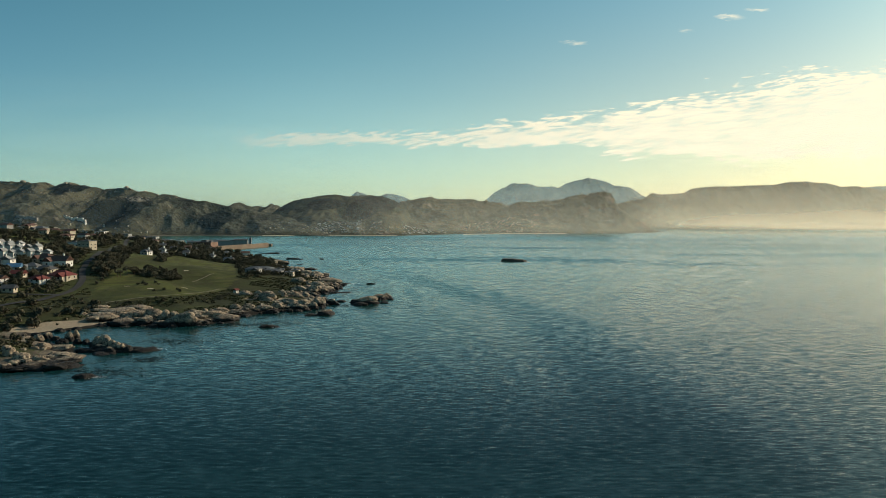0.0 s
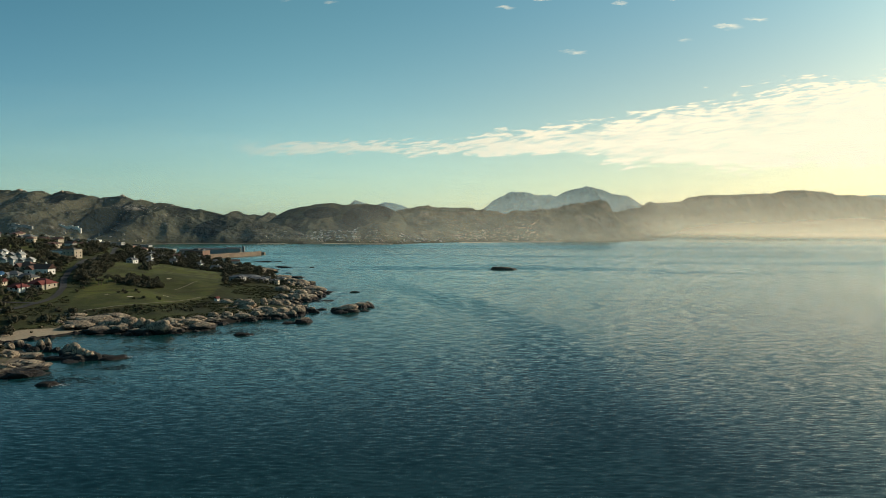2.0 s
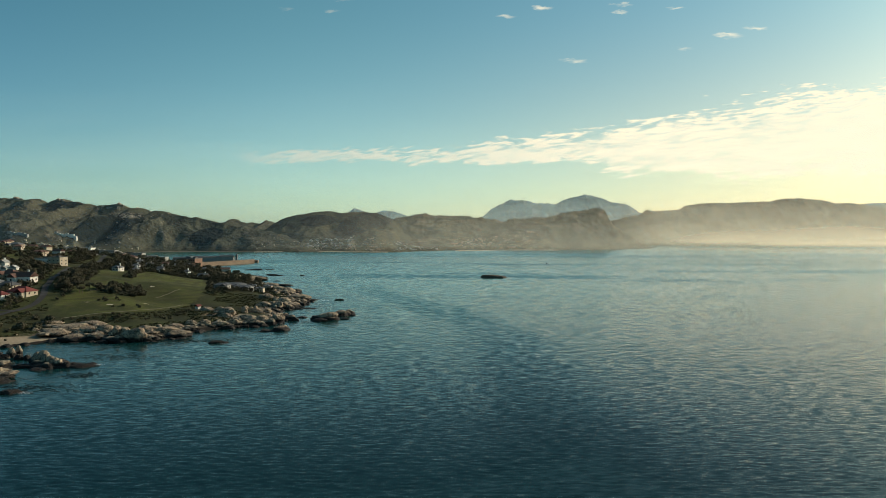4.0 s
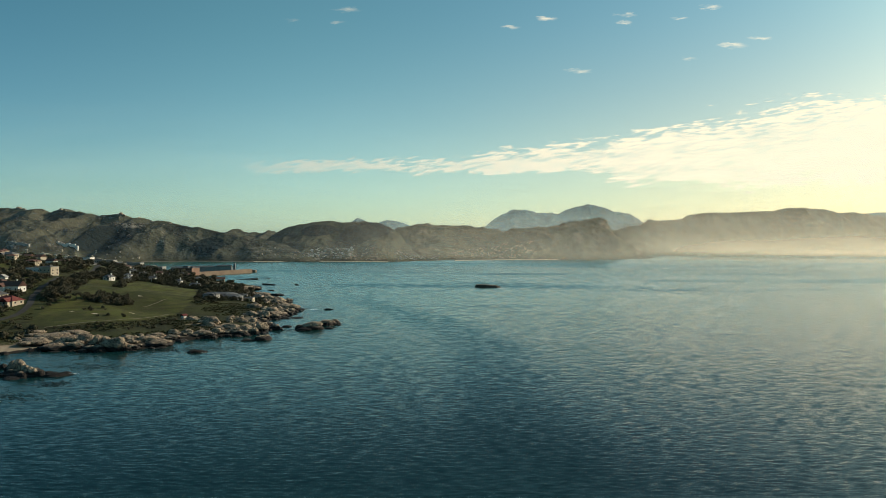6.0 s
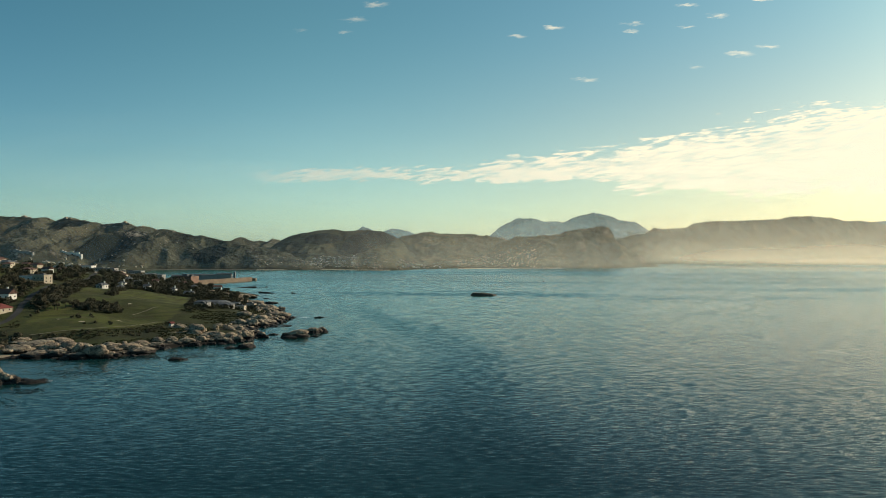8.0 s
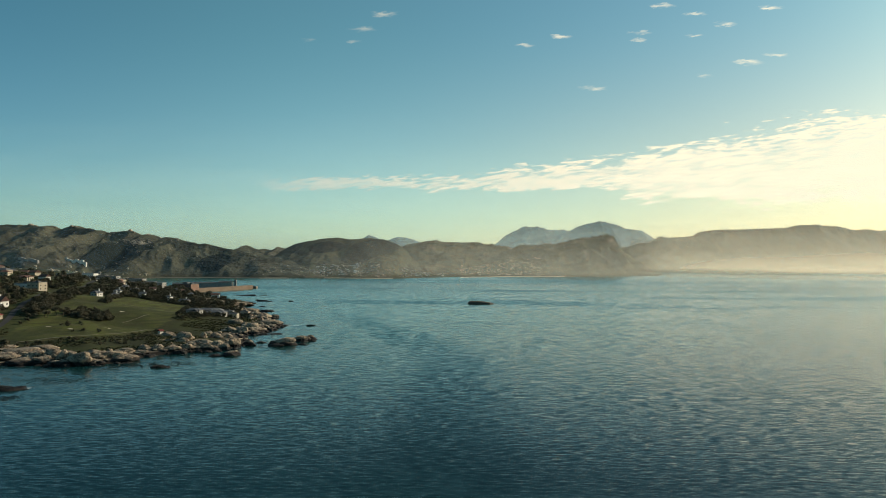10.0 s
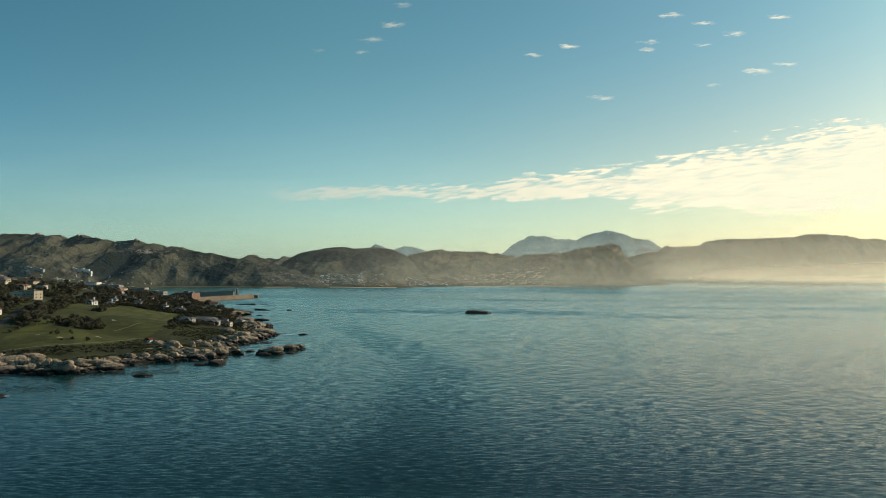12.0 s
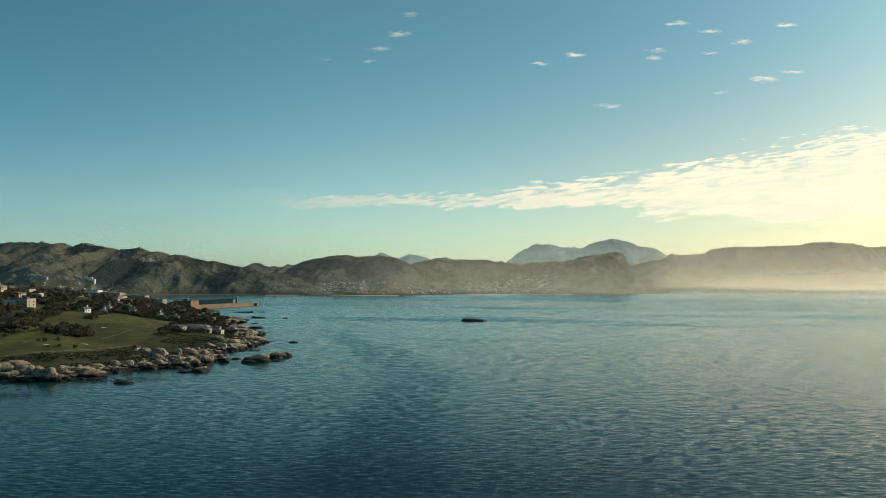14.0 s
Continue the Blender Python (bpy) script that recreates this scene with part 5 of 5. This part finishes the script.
def build_town():
    white = "white double-storey townhouse under a grey roof"
    rows = [((-318, 474), (-288, 499), 8), ((-328, 486), (-300, 507), 7), ((-338, 499), (-318, 515), 5), ((-306, 456), (-296, 464), 3)]
    n = 0
    for (ax, ay), (bx, by), count in rows:
        for i in range(count):
            k = i / (count - 1)
            house(ax + (bx - ax) * k, ay + (by - ay) * k, 5.0, 6.4, 4.0 + 0.6 * (n % 3), 2.1, (84, 96, 76)[n % 3], WHITE_WALL, PALE_ROOF, white, "gable", True, n % 2 == 0, group="white townhouses")
            n += 1
    house(-269, 479, 20, 10, 4.6, 3.6, -4, WHITE_WALL, BROWN_ROOF, "long white house under a brown tiled roof with gables", "gable", True, True)
    house(-281, 484, 14, 10, 4.4, 3.2, -10, CREAM_WALL, BROWN_ROOF, "cream house under a brown tiled roof", "hip", True)
    house(-240, 431, 17, 12, 3.6, 3.2, -8, CREAM_WALL, RED_ROOF, "low cream house under a broad red roof", "hip", True)
    house(-246, 417, 12, 8, 3.2, 2.4, -8, WHITE_WALL, RED_ROOF, "small white house under a red roof", "hip", True)
    house(-263, 424, 9, 8, 3.2, 2.2, 5, CREAM_WALL, RED_ROOF, "small cream cottage under a red roof", "gable", True)
    house(-283, 452, 10, 9, 3.2, 2.4, 12, WHITE_WALL, BLUE_ROOF, "white cottage under a blue roof", "gable", True)
    house(-262, 452, 14, 10, 3.4, 2.6, -4, CREAM_WALL, GREY_ROOF, "cream bungalow under a grey hipped roof", "hip", True)
    house(-277, 462, 11, 9, 3.4, 2.4, 4, WHITE_WALL, GREY_ROOF, "white bungalow under a grey hipped roof", "hip", True)
    house(-297, 466, 10, 9, 3.6, 2.4, 4, WHITE_WALL, GREY_ROOF, "white bungalow under a grey hipped roof", "hip", True)
    house(-246, 388, 8, 7, 3.0, 2.0, 10, CREAM_WALL, GREY_ROOF, "small cream cottage half hidden by bushes", "gable", True)
    house(-262, 404, 9, 7, 3.0, 2.0, -12, WHITE_WALL, BROWN_ROOF, "small white cottage under a brown roof", "gable", True)
    house(-298, 574, 11, 10, 7.0, 1.2, -8, CREAM_WALL, GREY_ROOF, "tall cream hall with a pillared front", "flat", True, name="hall")
    house(-311, 578, 15, 9, 3.8, 1.0, -8, WHITE_WALL, GREY_ROOF, "low white wing with a flat grey roof", "flat", True, name="hall_wing")
    house(-395, 672, 16, 11, 4.4, 2.2, -6, CREAM_WALL, GREY_ROOF, "cream hillside villa under a grey roof", "hip", True)
    house(-352, 640, 15, 10, 4.2, 1.8, 4, CREAM_WALL, BROWN_ROOF, "cream hillside villa under a brown roof", "hip", True)
    house(-382, 655, 9, 8, 4.0, 2.0, 14, CREAM_WALL, BROWN_ROOF, "small tan house on the hillside", "hip", True)
    house(-424, 700, 12, 9, 4.0, 1.8, 0, CREAM_WALL, BROWN_ROOF, "small tan house on the hillside", "hip", True)
    house(-440, 690, 10, 9, 4.0, 1.8, 0, WHITE_WALL, GREY_ROOF, "pale hillside house under a grey roof", "hip", True)
    for x, y, w, lab, wall, roof in ((-256, 592, 9.6, "white double-storey house with a steep roof beside dark trees", WHITE_WALL, GREY_ROOF),
                                     (-247, 606, 5.9, "white double-storey house with a steep roof beside dark trees", WHITE_WALL, GREY_ROOF),
                                     (-262, 640, 8.1, "white house with a grey roof above the grass", WHITE_WALL, GREY_ROOF),
                                     (-245, 655, 6.7, "white house with a grey roof above the grass", WHITE_WALL, GREY_ROOF),
                                     (-280, 710, 9.6, "pale yellow house with a flat parapet", CREAM_WALL, GREY_ROOF),
                                     (-296, 720, 10.4, "white house with a grey roof among trees", WHITE_WALL, GREY_ROOF),
                                     (-225, 668, 7.4, "low white house at the edge of the grass", WHITE_WALL, GREY_ROOF),
                                     (-206, 660, 10.4, "low white house at the edge of the grass", WHITE_WALL, GREY_ROOF)):
        house(x, y, w, 7, 4.0, 2.0, tree_random.uniform(-12, 12), wall, roof, lab, tree_random.choice(("gable", "hip")), True, True)
    # the beach houses on the point
    for x, y, w, d, t in ((-160, 606, 26, 10, -4), (-146, 612, 12, 9, 10), (-140, 566, 20, 9, -6), (-128, 574, 9, 8, 0), (-152, 582, 16, 9, 4), (-133, 620, 9, 8, 0), (-150, 545, 14, 8, -8)):
        house(x, y, w, d, 4.2, 1.6, t, CREAM_WALL if w < 10 else GREY_WALL, GREY_ROOF, "low grey seaside house among rocks", "hip" if w > 12 else "flat", True)
    house(-136, 452, 2.5, 2.4, 2.2, 0.8, 60, WHITE_WALL, RED_ROOF, "tiny white hut under a red roof", "gable", False, name="hut")
    HOUSE_PLOTS.append((-137, 447, 6, 6))
    # smaller houses up the hillside and through the town
    rnd = random.Random(31)
    for count, xs, ys, group in ((26, (-520, -350), (640, 860), "hillside houses"), (34, (-720, -430), (960, 1260), "town houses"), (10, (-330, -230), (740, 860), "houses among trees")):
        for _ in range(count):
            for _ in range(15):
                x, y = rnd.uniform(*xs), rnd.uniform(*ys)
                if shore_distance(x, y) > 20 and all(abs(x - a) > c + 4 or abs(y - b) > e + 4 for a, b, c, e in HOUSE_PLOTS):
                    break
            wall, roof, lab = rnd.choice(((GREY_WALL, BROWN_ROOF, "grey house with a brown roof among trees"), (CREAM_WALL, BROWN_ROOF, "tan house with a brown roof among trees"),
                                          (CREAM_WALL, GREY_ROOF, "tan house with a grey roof among trees"), (GREY_WALL, GREY_ROOF, "grey house with a dark roof among trees"),
                                          (WHITE_WALL, BROWN_ROOF, "white house with a brown roof among trees")))
            house(x, y, rnd.uniform(7, 12), rnd.uniform(7, 10), rnd.uniform(3.0, 4.6), 2.2, rnd.uniform(-25, 25), wall, roof, lab, rnd.choice(("gable", "hip", "hip")), False, False, group=group)
    # larger buildings of the dockyard town
    for x, y, w, d, h, wall, lab in ((-585, 1210, 60, 20, 9, GREY_WALL, "long grey flat-roofed dockyard workshop"), (-520, 1190, 46, 18, 10, GREY_WALL, "grey flat-roofed dockyard store building"),
                                     (-640, 1230, 70, 16, 8, WHITE_WALL, "long white flat-roofed dockyard shed"), (-470, 1130, 40, 16, 9, BRICK_WALL, "brown brick flat-roofed dockyard building"),
                                     (-455, 1010, 26, 14, 9, CREAM_WALL, "cream flat-roofed building in the town"), (-420, 1060, 34, 14, 10, GREY_WALL, "grey flat-roofed office by the harbour"),
                                     (-430, 960, 18, 12, 9, BRICK_WALL, "red-brown brick building in the town"), (-400, 930, 16, 12, 8, WHITE_WALL, "white flat-roofed building in the town")):
        house(x, y, w, d, h, 2.2, tree_random.uniform(-8, 8), wall, GREY_ROOF, lab, "flat", True, name="building")


def build_harbour():
    ob = new("harbour_block")
    bm = bmesh.new()
    box(bm, 0, 0, -3, 26, 20, 16)
    part("wall", bm, BRICK_WALL, ob)
    bm = bmesh.new()
    box(bm, 0, 0, 13, 26.8, 20.8, 0.6)
    box(bm, -4, 2, 13.6, 9, 8, 2.4)
    box(bm, 5, 3, 13.6, 5, 5, 1.6)
    part("roof", bm, GREY_ROOF, ob)
    for f in range(3):
        for i in range(7):
            window(ob, -11 + i * 3.6, -10, 2 + f * 3.8, 1.6, 1.6, 0.0, (0, -1))
    bm = bmesh.new()
    box(bm, -19, 2, -3, 13, 18, 13)
    part("wing", bm, GREY_WALL, ob)
    ob.matrix_basis = pose(-364, 1056, 0.5, 0, 0, -14)
    tagged(ob, "tall brown brick block at the harbour", "building")
    # the pier: a masonry arm with a parapet and sheds
    ob = new("pier")
    a, b = Vector((-357, 1066, 0)), Vector((-308, 1190, 0))
    turn = math.atan2((b - a).y, (b - a).x)
    bm = bmesh.new()
    mid, long = (a + b) / 2, (b - a).length
    box(bm, mid.x, mid.y, -4, long, 12, 8.6, turn)
    part("quay", bm, PIER_STONE, ob)
    bm = bmesh.new()
    off = Vector((math.sin(turn), -math.cos(turn), 0)) * 5.4
    box(bm, mid.x + off.x, mid.y + off.y, 4.6, long, 1.2, 2.4, turn)
    part("parapet", bm, PIER_STONE, ob)
    bm = bmesh.new()
    box(bm, -388, 1203, -4, 172, 12, 8.2, 0.10)
    part("quay", bm, PIER_STONE, ob)
    tagged(ob, "long tan masonry pier closing the harbour", "pier")
    for x, y, w, h, lab in ((-382, 1190, 56, 8, "long grey shed on the quay"), (-352, 1192, 24, 9.5, "grey boat shed on the quay"), (-420, 1180, 40, 7, "long grey shed on the quay")):
        house(x, y, w, 10, h - 2.0, 2.0, 5, GREY_WALL, GREY_ROOF, lab, "gable", False, name="shed", z=4.1)
    ob = new("harbour_tower")
    bm = bmesh.new()
    box(bm, 0, 0, 0, 3.2, 3.2, 9)
    part("shaft", bm, STEEL, ob)
    bm = bmesh.new()
    bmesh.ops.create_cone(bm, cap_ends=True, segments=12, radius1=2.3, radius2=1.6, depth=3, matrix=Matrix.Translation((0, 0, 10.5)))
    part("lantern", bm, STEEL, ob)
    ob.location = (-336, 1196, 4.1)
    tagged(ob, "dark steel control tower on the pier", "tower")


def build_boats():
    def hull(w, l, h):
        bm = bmesh.new()
        bmesh.ops.create_cube(bm, size=1)
        bmesh.ops.subdivide_edges(bm, edges=bm.edges[:], cuts=5, use_grid_fill=True)
        for v in bm.verts:
            t = v.co.x * 2
            k = 1 - max(0.0, t) ** 2.2 * 0.95
            v.co = (v.co.x * l, v.co.y * w * k * (0.75 + 0.5 * (v.co.z + 0.5)), (v.co.z + 0.2) * h + 0.25 * max(0.0, t) ** 2 * h)
        return bm
    for name, x, y, turn, size, lab in (("motor_boat", 208, 1195, 10, 0.5, "small dark motor boat under way"), ("fishing_boat", 652, 935, 70, 1.7, "dark fishing boat with a mast near the bay's edge")):
        ob = new(name)
        part("hull", hull(2.4, 7, 1.5), HULL, ob)
        bm = bmesh.new()
        box(bm, -0.6, 0, 0.9, 2.2, 1.7, 1.5)
        part("cabin", bm, HULL, ob)
        bm = bmesh.new()
        box(bm, -0.6, 0, 2.4, 0.14, 0.14, 3.0)
        part("mast", bm, STEEL, ob)
        ob.matrix_basis = pose(x, y, 0, 0, 0, turn)
        ob.scale = (size, size, size)
        tagged(ob, lab, "boat")
    ob = new("yacht")
    part("hull", hull(3.2, 11, 1.6), SAIL, ob)
    bm = bmesh.new()
    box(bm, 0, 0, 0.8, 0.16, 0.16, 13)
    part("mast", bm, STEEL, ob)
    bm = bmesh.new()
    for s in (0, 0.06):
        v = [bm.verts.new(p) for p in ((-0.2, s, 2.2), (-4.6, s, 2.2), (-0.2, s, 13))]
        bm.faces.new(v if s else v[::-1])
    part("sail", bm, SAIL, ob)
    ob.matrix_basis = pose(-356, 1262, 0, 0, 0, 35)
    tagged(ob, "white sailing yacht with its mainsail up", "boat")


def surface(x, y, names, cache={}):
    """Height of the hills at a place in plan."""
    if "v" not in cache:
        cache["v"] = bpy.context.evaluated_depsgraph_get()
    hit, place, *_ = scene.ray_cast(cache["v"], Vector((x, y, 900)), Vector((0, 0, -1)))
    return place.z if hit else 0.0


def build_villages():
    """Small pale houses across the bay, each with walls and a roof."""
    rnd = random.Random(77)
    bpy.context.view_layer.update()
    solids = {}

    def small(wall, roof, key):
        if key in solids:
            return solids[key]
        bm = bmesh.new()
        box(bm, 0, 0, -4, 1, 0.8, 4.6)
        a = bpy.data.meshes.new("wall")
        bm.to_mesh(a), bm.free()
        a.materials.append(wall)
        bm = roof_mesh(1, 0.8, 0.6, 0.3, "hip", 0.06)
        for v in bm.verts:
            v.co.z = max(v.co.z, 0.58)
        b = bpy.data.meshes.new("roof")
        bm.to_mesh(b), bm.free()
        b.materials.append(roof)
        solids[key] = (a, b)
        return solids[key]

    kinds = [(WHITE_WALL, GREY_ROOF), (WHITE_WALL, WHITE_WALL), (CREAM_WALL, GREY_ROOF), (CREAM_WALL, BROWN_ROOF), (WHITE_WALL, GREY_ROOF)]
    groups = [(100, (-372, -232), (1890, 2020), "houses of the far village", "small white house on the hillside across the bay"),
              (80, (-116, 12), (1850, 2060), "houses on the spur", "small white house on the spur across the bay"),
              (150, (60, 320), (2060, 2330), "", "scatter of small pale houses in the hazy valley"),
              (70, (-480, 330), (1845, 1960), "", "scatter of small pale houses along the far shore"),
              (80, (-1010, -560), (1500, 1800), "", "scatter of small white houses at the foot of the mountain")]
    for count, xs, ys, group, label in groups:
        verts, faces = [], []
        for _ in range(count):
            for _ in range(20):
                x, y = rnd.uniform(*xs), rnd.uniform(*ys)
                z = surface(x, y, None)
                if 3 < z < (rnd.uniform(10, 42) if x < -520 else 62):
                    break
            k = rnd.randrange(len(kinds))
            a, b = small(*kinds[k], k)
            w = rnd.uniform(2.6, 4.6)
            m = pose(x, y, z, 0, 0, rnd.uniform(-25, 25))
            size = (w * rnd.uniform(1.0, 1.9), w, w * rnd.uniform(0.6, 0.85))
            if group:
                ob = new("house")
                link("wall", a, None, ob), link("roof", b, None, ob)
                ob.matrix_basis, ob.scale = m, size
                tagged(ob, label, "house", group)
                continue
            for data in (a, b):
                start = len(verts)
                verts += [tuple(m @ Vector((v.co.x * size[0], v.co.y * size[1], v.co.z * size[2]))) for v in data.vertices]
                faces += [tuple(start + i for i in p.vertices) for p in data.polygons]
        if verts:
            data = bpy.data.meshes.new("village")
            data.from_pydata(verts, [], faces)
            tagged(link("village", data, CREAM_WALL), label, "houses", kind="stuff")


def build_terraces():
    """Two long white buildings stepping along the foot of the mountain."""
    for x0, x1, level, n, wall, lab in ((-1003, -966, 47, 6, GREY_WALL, "long pale grey terrace on the mountain foot"), (-950, -905, 45, 8, WHITE_WALL, "long white terrace stepping along the mountain foot")):
        ob = new("terrace")
        px = np.linspace(x0, x1, 9)
        slope, start = np.polyfit(px, [min(np.arange(1520, 1900, 3.0), key=lambda v: abs(surface(x, v, None) - level)) for x in px], 1)
        middle = start + slope * (x0 + x1) / 2
        for i in range(n):
            x = x0 + (x1 - x0) * i / (n - 1)
            y = float(middle + max(-0.15, min(0.15, slope)) * (x - (x0 + x1) / 2)) - 5
            z = 0.6 * (surface(x, y, None) + 0.8) + 0.4 * level + 1.6 - (i % 2) * 0.5
            bm = bmesh.new()
            box(bm, x, y, z - 26, (x1 - x0) / (n - 1) + 0.4, 6 + (i % 3), 29.2 - (i % 3) * 0.8, 0.12)
            block = part("block", bm, wall, ob)
            bm = bmesh.new()
            box(bm, x, y, z + 3.2 - (i % 3) * 0.8, (x1 - x0) / (n - 1) - 0.9, 5.6 + (i % 3), 0.5, 0.12)
            part("roof", bm, GREY_ROOF, block)
        tagged(ob, lab, "building")


def build_beaches():
    for line, w, lab, material in (([(-775, 1764), (-720, 1800), (-670, 1824), (-560, 1822), (-478, 1808)], 8, "brown shingle shore at the foot of the mountain", SHINGLE), ([(-478, 1806), (-380, 1822), (-283, 1838), (-200, 1822), (-120, 1812)], 9, "pale sand beach along the far shore", SAND),
                         ([(60, 1940), (130, 1990), (199, 2038), (300, 2050), (371, 2050)], 10, "pale sand beach below the hazy valley", SAND)):
        p = np.array(line, float)
        t = np.linspace(0, len(p) - 1, 60)
        px, py = np.interp(t, range(len(p)), p[:, 0]), np.interp(t, range(len(p)), p[:, 1])
        k = np.linspace(0, 1, 5)[:, None]
        gx, gy = px[None, :] + 0 * k, py[None, :] + k * w
        tagged(sheet("beach", gx, gy, 0.1 + k * 1.3 + 0 * gx, material), lab, "beach", kind="structure")


def build_plants():
    scatter(60, along([(-229, 446), (-242, 480), (-252, 520), (-268, 570), (-285, 612)], 3.2), TREES[:2] + SHRUBS[1:], 0.55, 0.9, "trees along the road")
    scatter(50, around(-196, 476, 15, 18), TREES[:1] + SHRUBS + SHRUBS, 0.5, 0.85, "thicket in the grass", False)
    scatter(16, along([(-226, 545), (-240, 590), (-245, 605)], 2.5), SHRUBS, 0.7, 1.1, "hedge in the grass", False)
    scatter(6, around(-214, 452, 10, 12), [TREES[2]], 0.6, 0.85, "umbrella trees", False)
    scatter(10, around(-180, 430, 22, 16), [SHRUBS[0]], 0.5, 0.9, "lone shrubs in the grass", False)
    scatter(170, around(-275, 450, 60, 80), TREES[:2] + SHRUBS, 0.5, 0.95, "garden trees")
    scatter(40, around(-158, 590, 24, 100), TREES[:2] + SHRUBS, 0.4, 0.7, "trees round the seaside houses")
    scatter(34, around(-182, 278, 18, 26), SHRUBS, 0.3, 0.8, "shrubs behind the near rocks")
    scatter(45, around(-215, 350, 30, 50), SHRUBS, 0.3, 1.3, "coastal shrubs")
    scatter(50, along([(-195, 380), (-165, 385), (-140, 400), (-135, 440)], 5), [SHRUBS[0]], 0.35, 0.7, "shrubs above the rocks")
    thicket(560, around(-285, 460, 75, 90), 0.3, 0.8, "dark garden bushes crowding between the houses")
    thicket(120, along([(-272, 612), (-245, 640), (-205, 648), (-182, 645)], 6), 0.45, 0.8, "dark hedge of trees along the edge of the grass")
    thicket(320, around(-340, 570, 90, 100), 0.35, 0.9, "dark trees and bushes covering the hillside")
    thicket(320, around(-262, 720, 100, 75), 0.5, 1.1, "dark belt of trees between grass and harbour")
    thicket(130, around(-340, 900, 110, 120), 0.9, 1.4, "dark trees before the harbour")
    thicket(110, around(-520, 1050, 170, 150), 1.0, 1.7, "dark trees among the buildings of the town")
    thicket(260, around(-155, 590, 32, 60), 0.3, 0.6, "dark scrub round the seaside houses")
    thicket(90, around(-197, 474, 15, 17), 0.35, 0.75, "dense dark thicket standing in the mown grass", False)
    thicket(24, along([(-226, 545), (-240, 590), (-245, 605)], 2.0), 0.3, 0.55, "dark hedge across the mown grass", False)
    heath(19000, "low dark coastal heath between rocks, houses and grass")
    for ob in TREES + SHRUBS:
        if ob.name not in PLANTED:
            plant(ob, -300, 640, 0.8, "garden trees")


def build_kelp():
    """Floating fronds, in torn patches near the rocks."""
    rnd = random.Random(9)
    for cx, cy, rx, ry, count in ((-118, 300, 14, 8, 120), (-112, 262, 5, 4, 70), (-120, 240, 12, 6, 140), (-100, 345, 16, 5, 140), (-84, 352, 12, 8, 90), (-140, 330, 10, 5, 30), (-60, 420, 14, 8, 60), (-66, 500, 12, 30, 60), (-140, 255, 9, 5, 60)):
        verts, faces = [], []
        for _ in range(count * 2):
            x, y = rnd.gauss(0, rx * 0.75), rnd.gauss(0, ry * 0.7)
            a, l, w = rnd.gauss(0.2, 0.5), rnd.uniform(0.3, 1.3), rnd.uniform(0.12, 0.3)
            dx, dy, k = math.cos(a) * l, math.sin(a) * l, len(verts)
            verts += [(x - dx, y - dy, 0.03), (x + w * dy, y - w * dx, 0.10), (x + dx, y + dy, 0.03), (x - w * dy, y + w * dx, 0.10)]
            faces.append((k, k + 1, k + 2, k + 3))
        data = bpy.data.meshes.new("kelp")
        data.from_pydata(verts, [], faces)
        ob = link("kelp", data, KELP)
        ob.location = (cx, cy, 0)
        tagged(ob, "dark brown kelp fronds afloat beside the rocks", "kelp", kind="stuff")
    for cx, cy, size in ((-118, 233, 2.4), (-117, 283, 2.5), (-150, 222, 3.0), (-62, 384, 2.0), (-36, 466, 2.0), (-82, 338, 1.4), (-112, 352, 2.0), (-70, 552, 4.0)):
        verts, faces = [], []
        for _ in range(60):
            x, y, r, k = rnd.gauss(0, size * 0.6), rnd.gauss(0, size * 0.35), rnd.uniform(0.1, 0.35), len(verts)
            verts += [(x + math.cos(i * 1.257) * r * rnd.uniform(0.6, 1.2), y + math.sin(i * 1.257) * r * 0.6, 0.05) for i in range(5)]
            faces.append(tuple(range(k, k + 5)))
        data = bpy.data.meshes.new("foam")
        data.from_pydata(verts, [], faces)
        ob = link("foam", data, FOAM)
        ob.location = (cx, cy, 0)
        tagged(ob, "white foam where the swell breaks on rock", "foam", kind="stuff")


build_town()
build_harbour()
build_boats()
build_villages()
build_terraces()
build_beaches()
build_plants()
build_kelp()
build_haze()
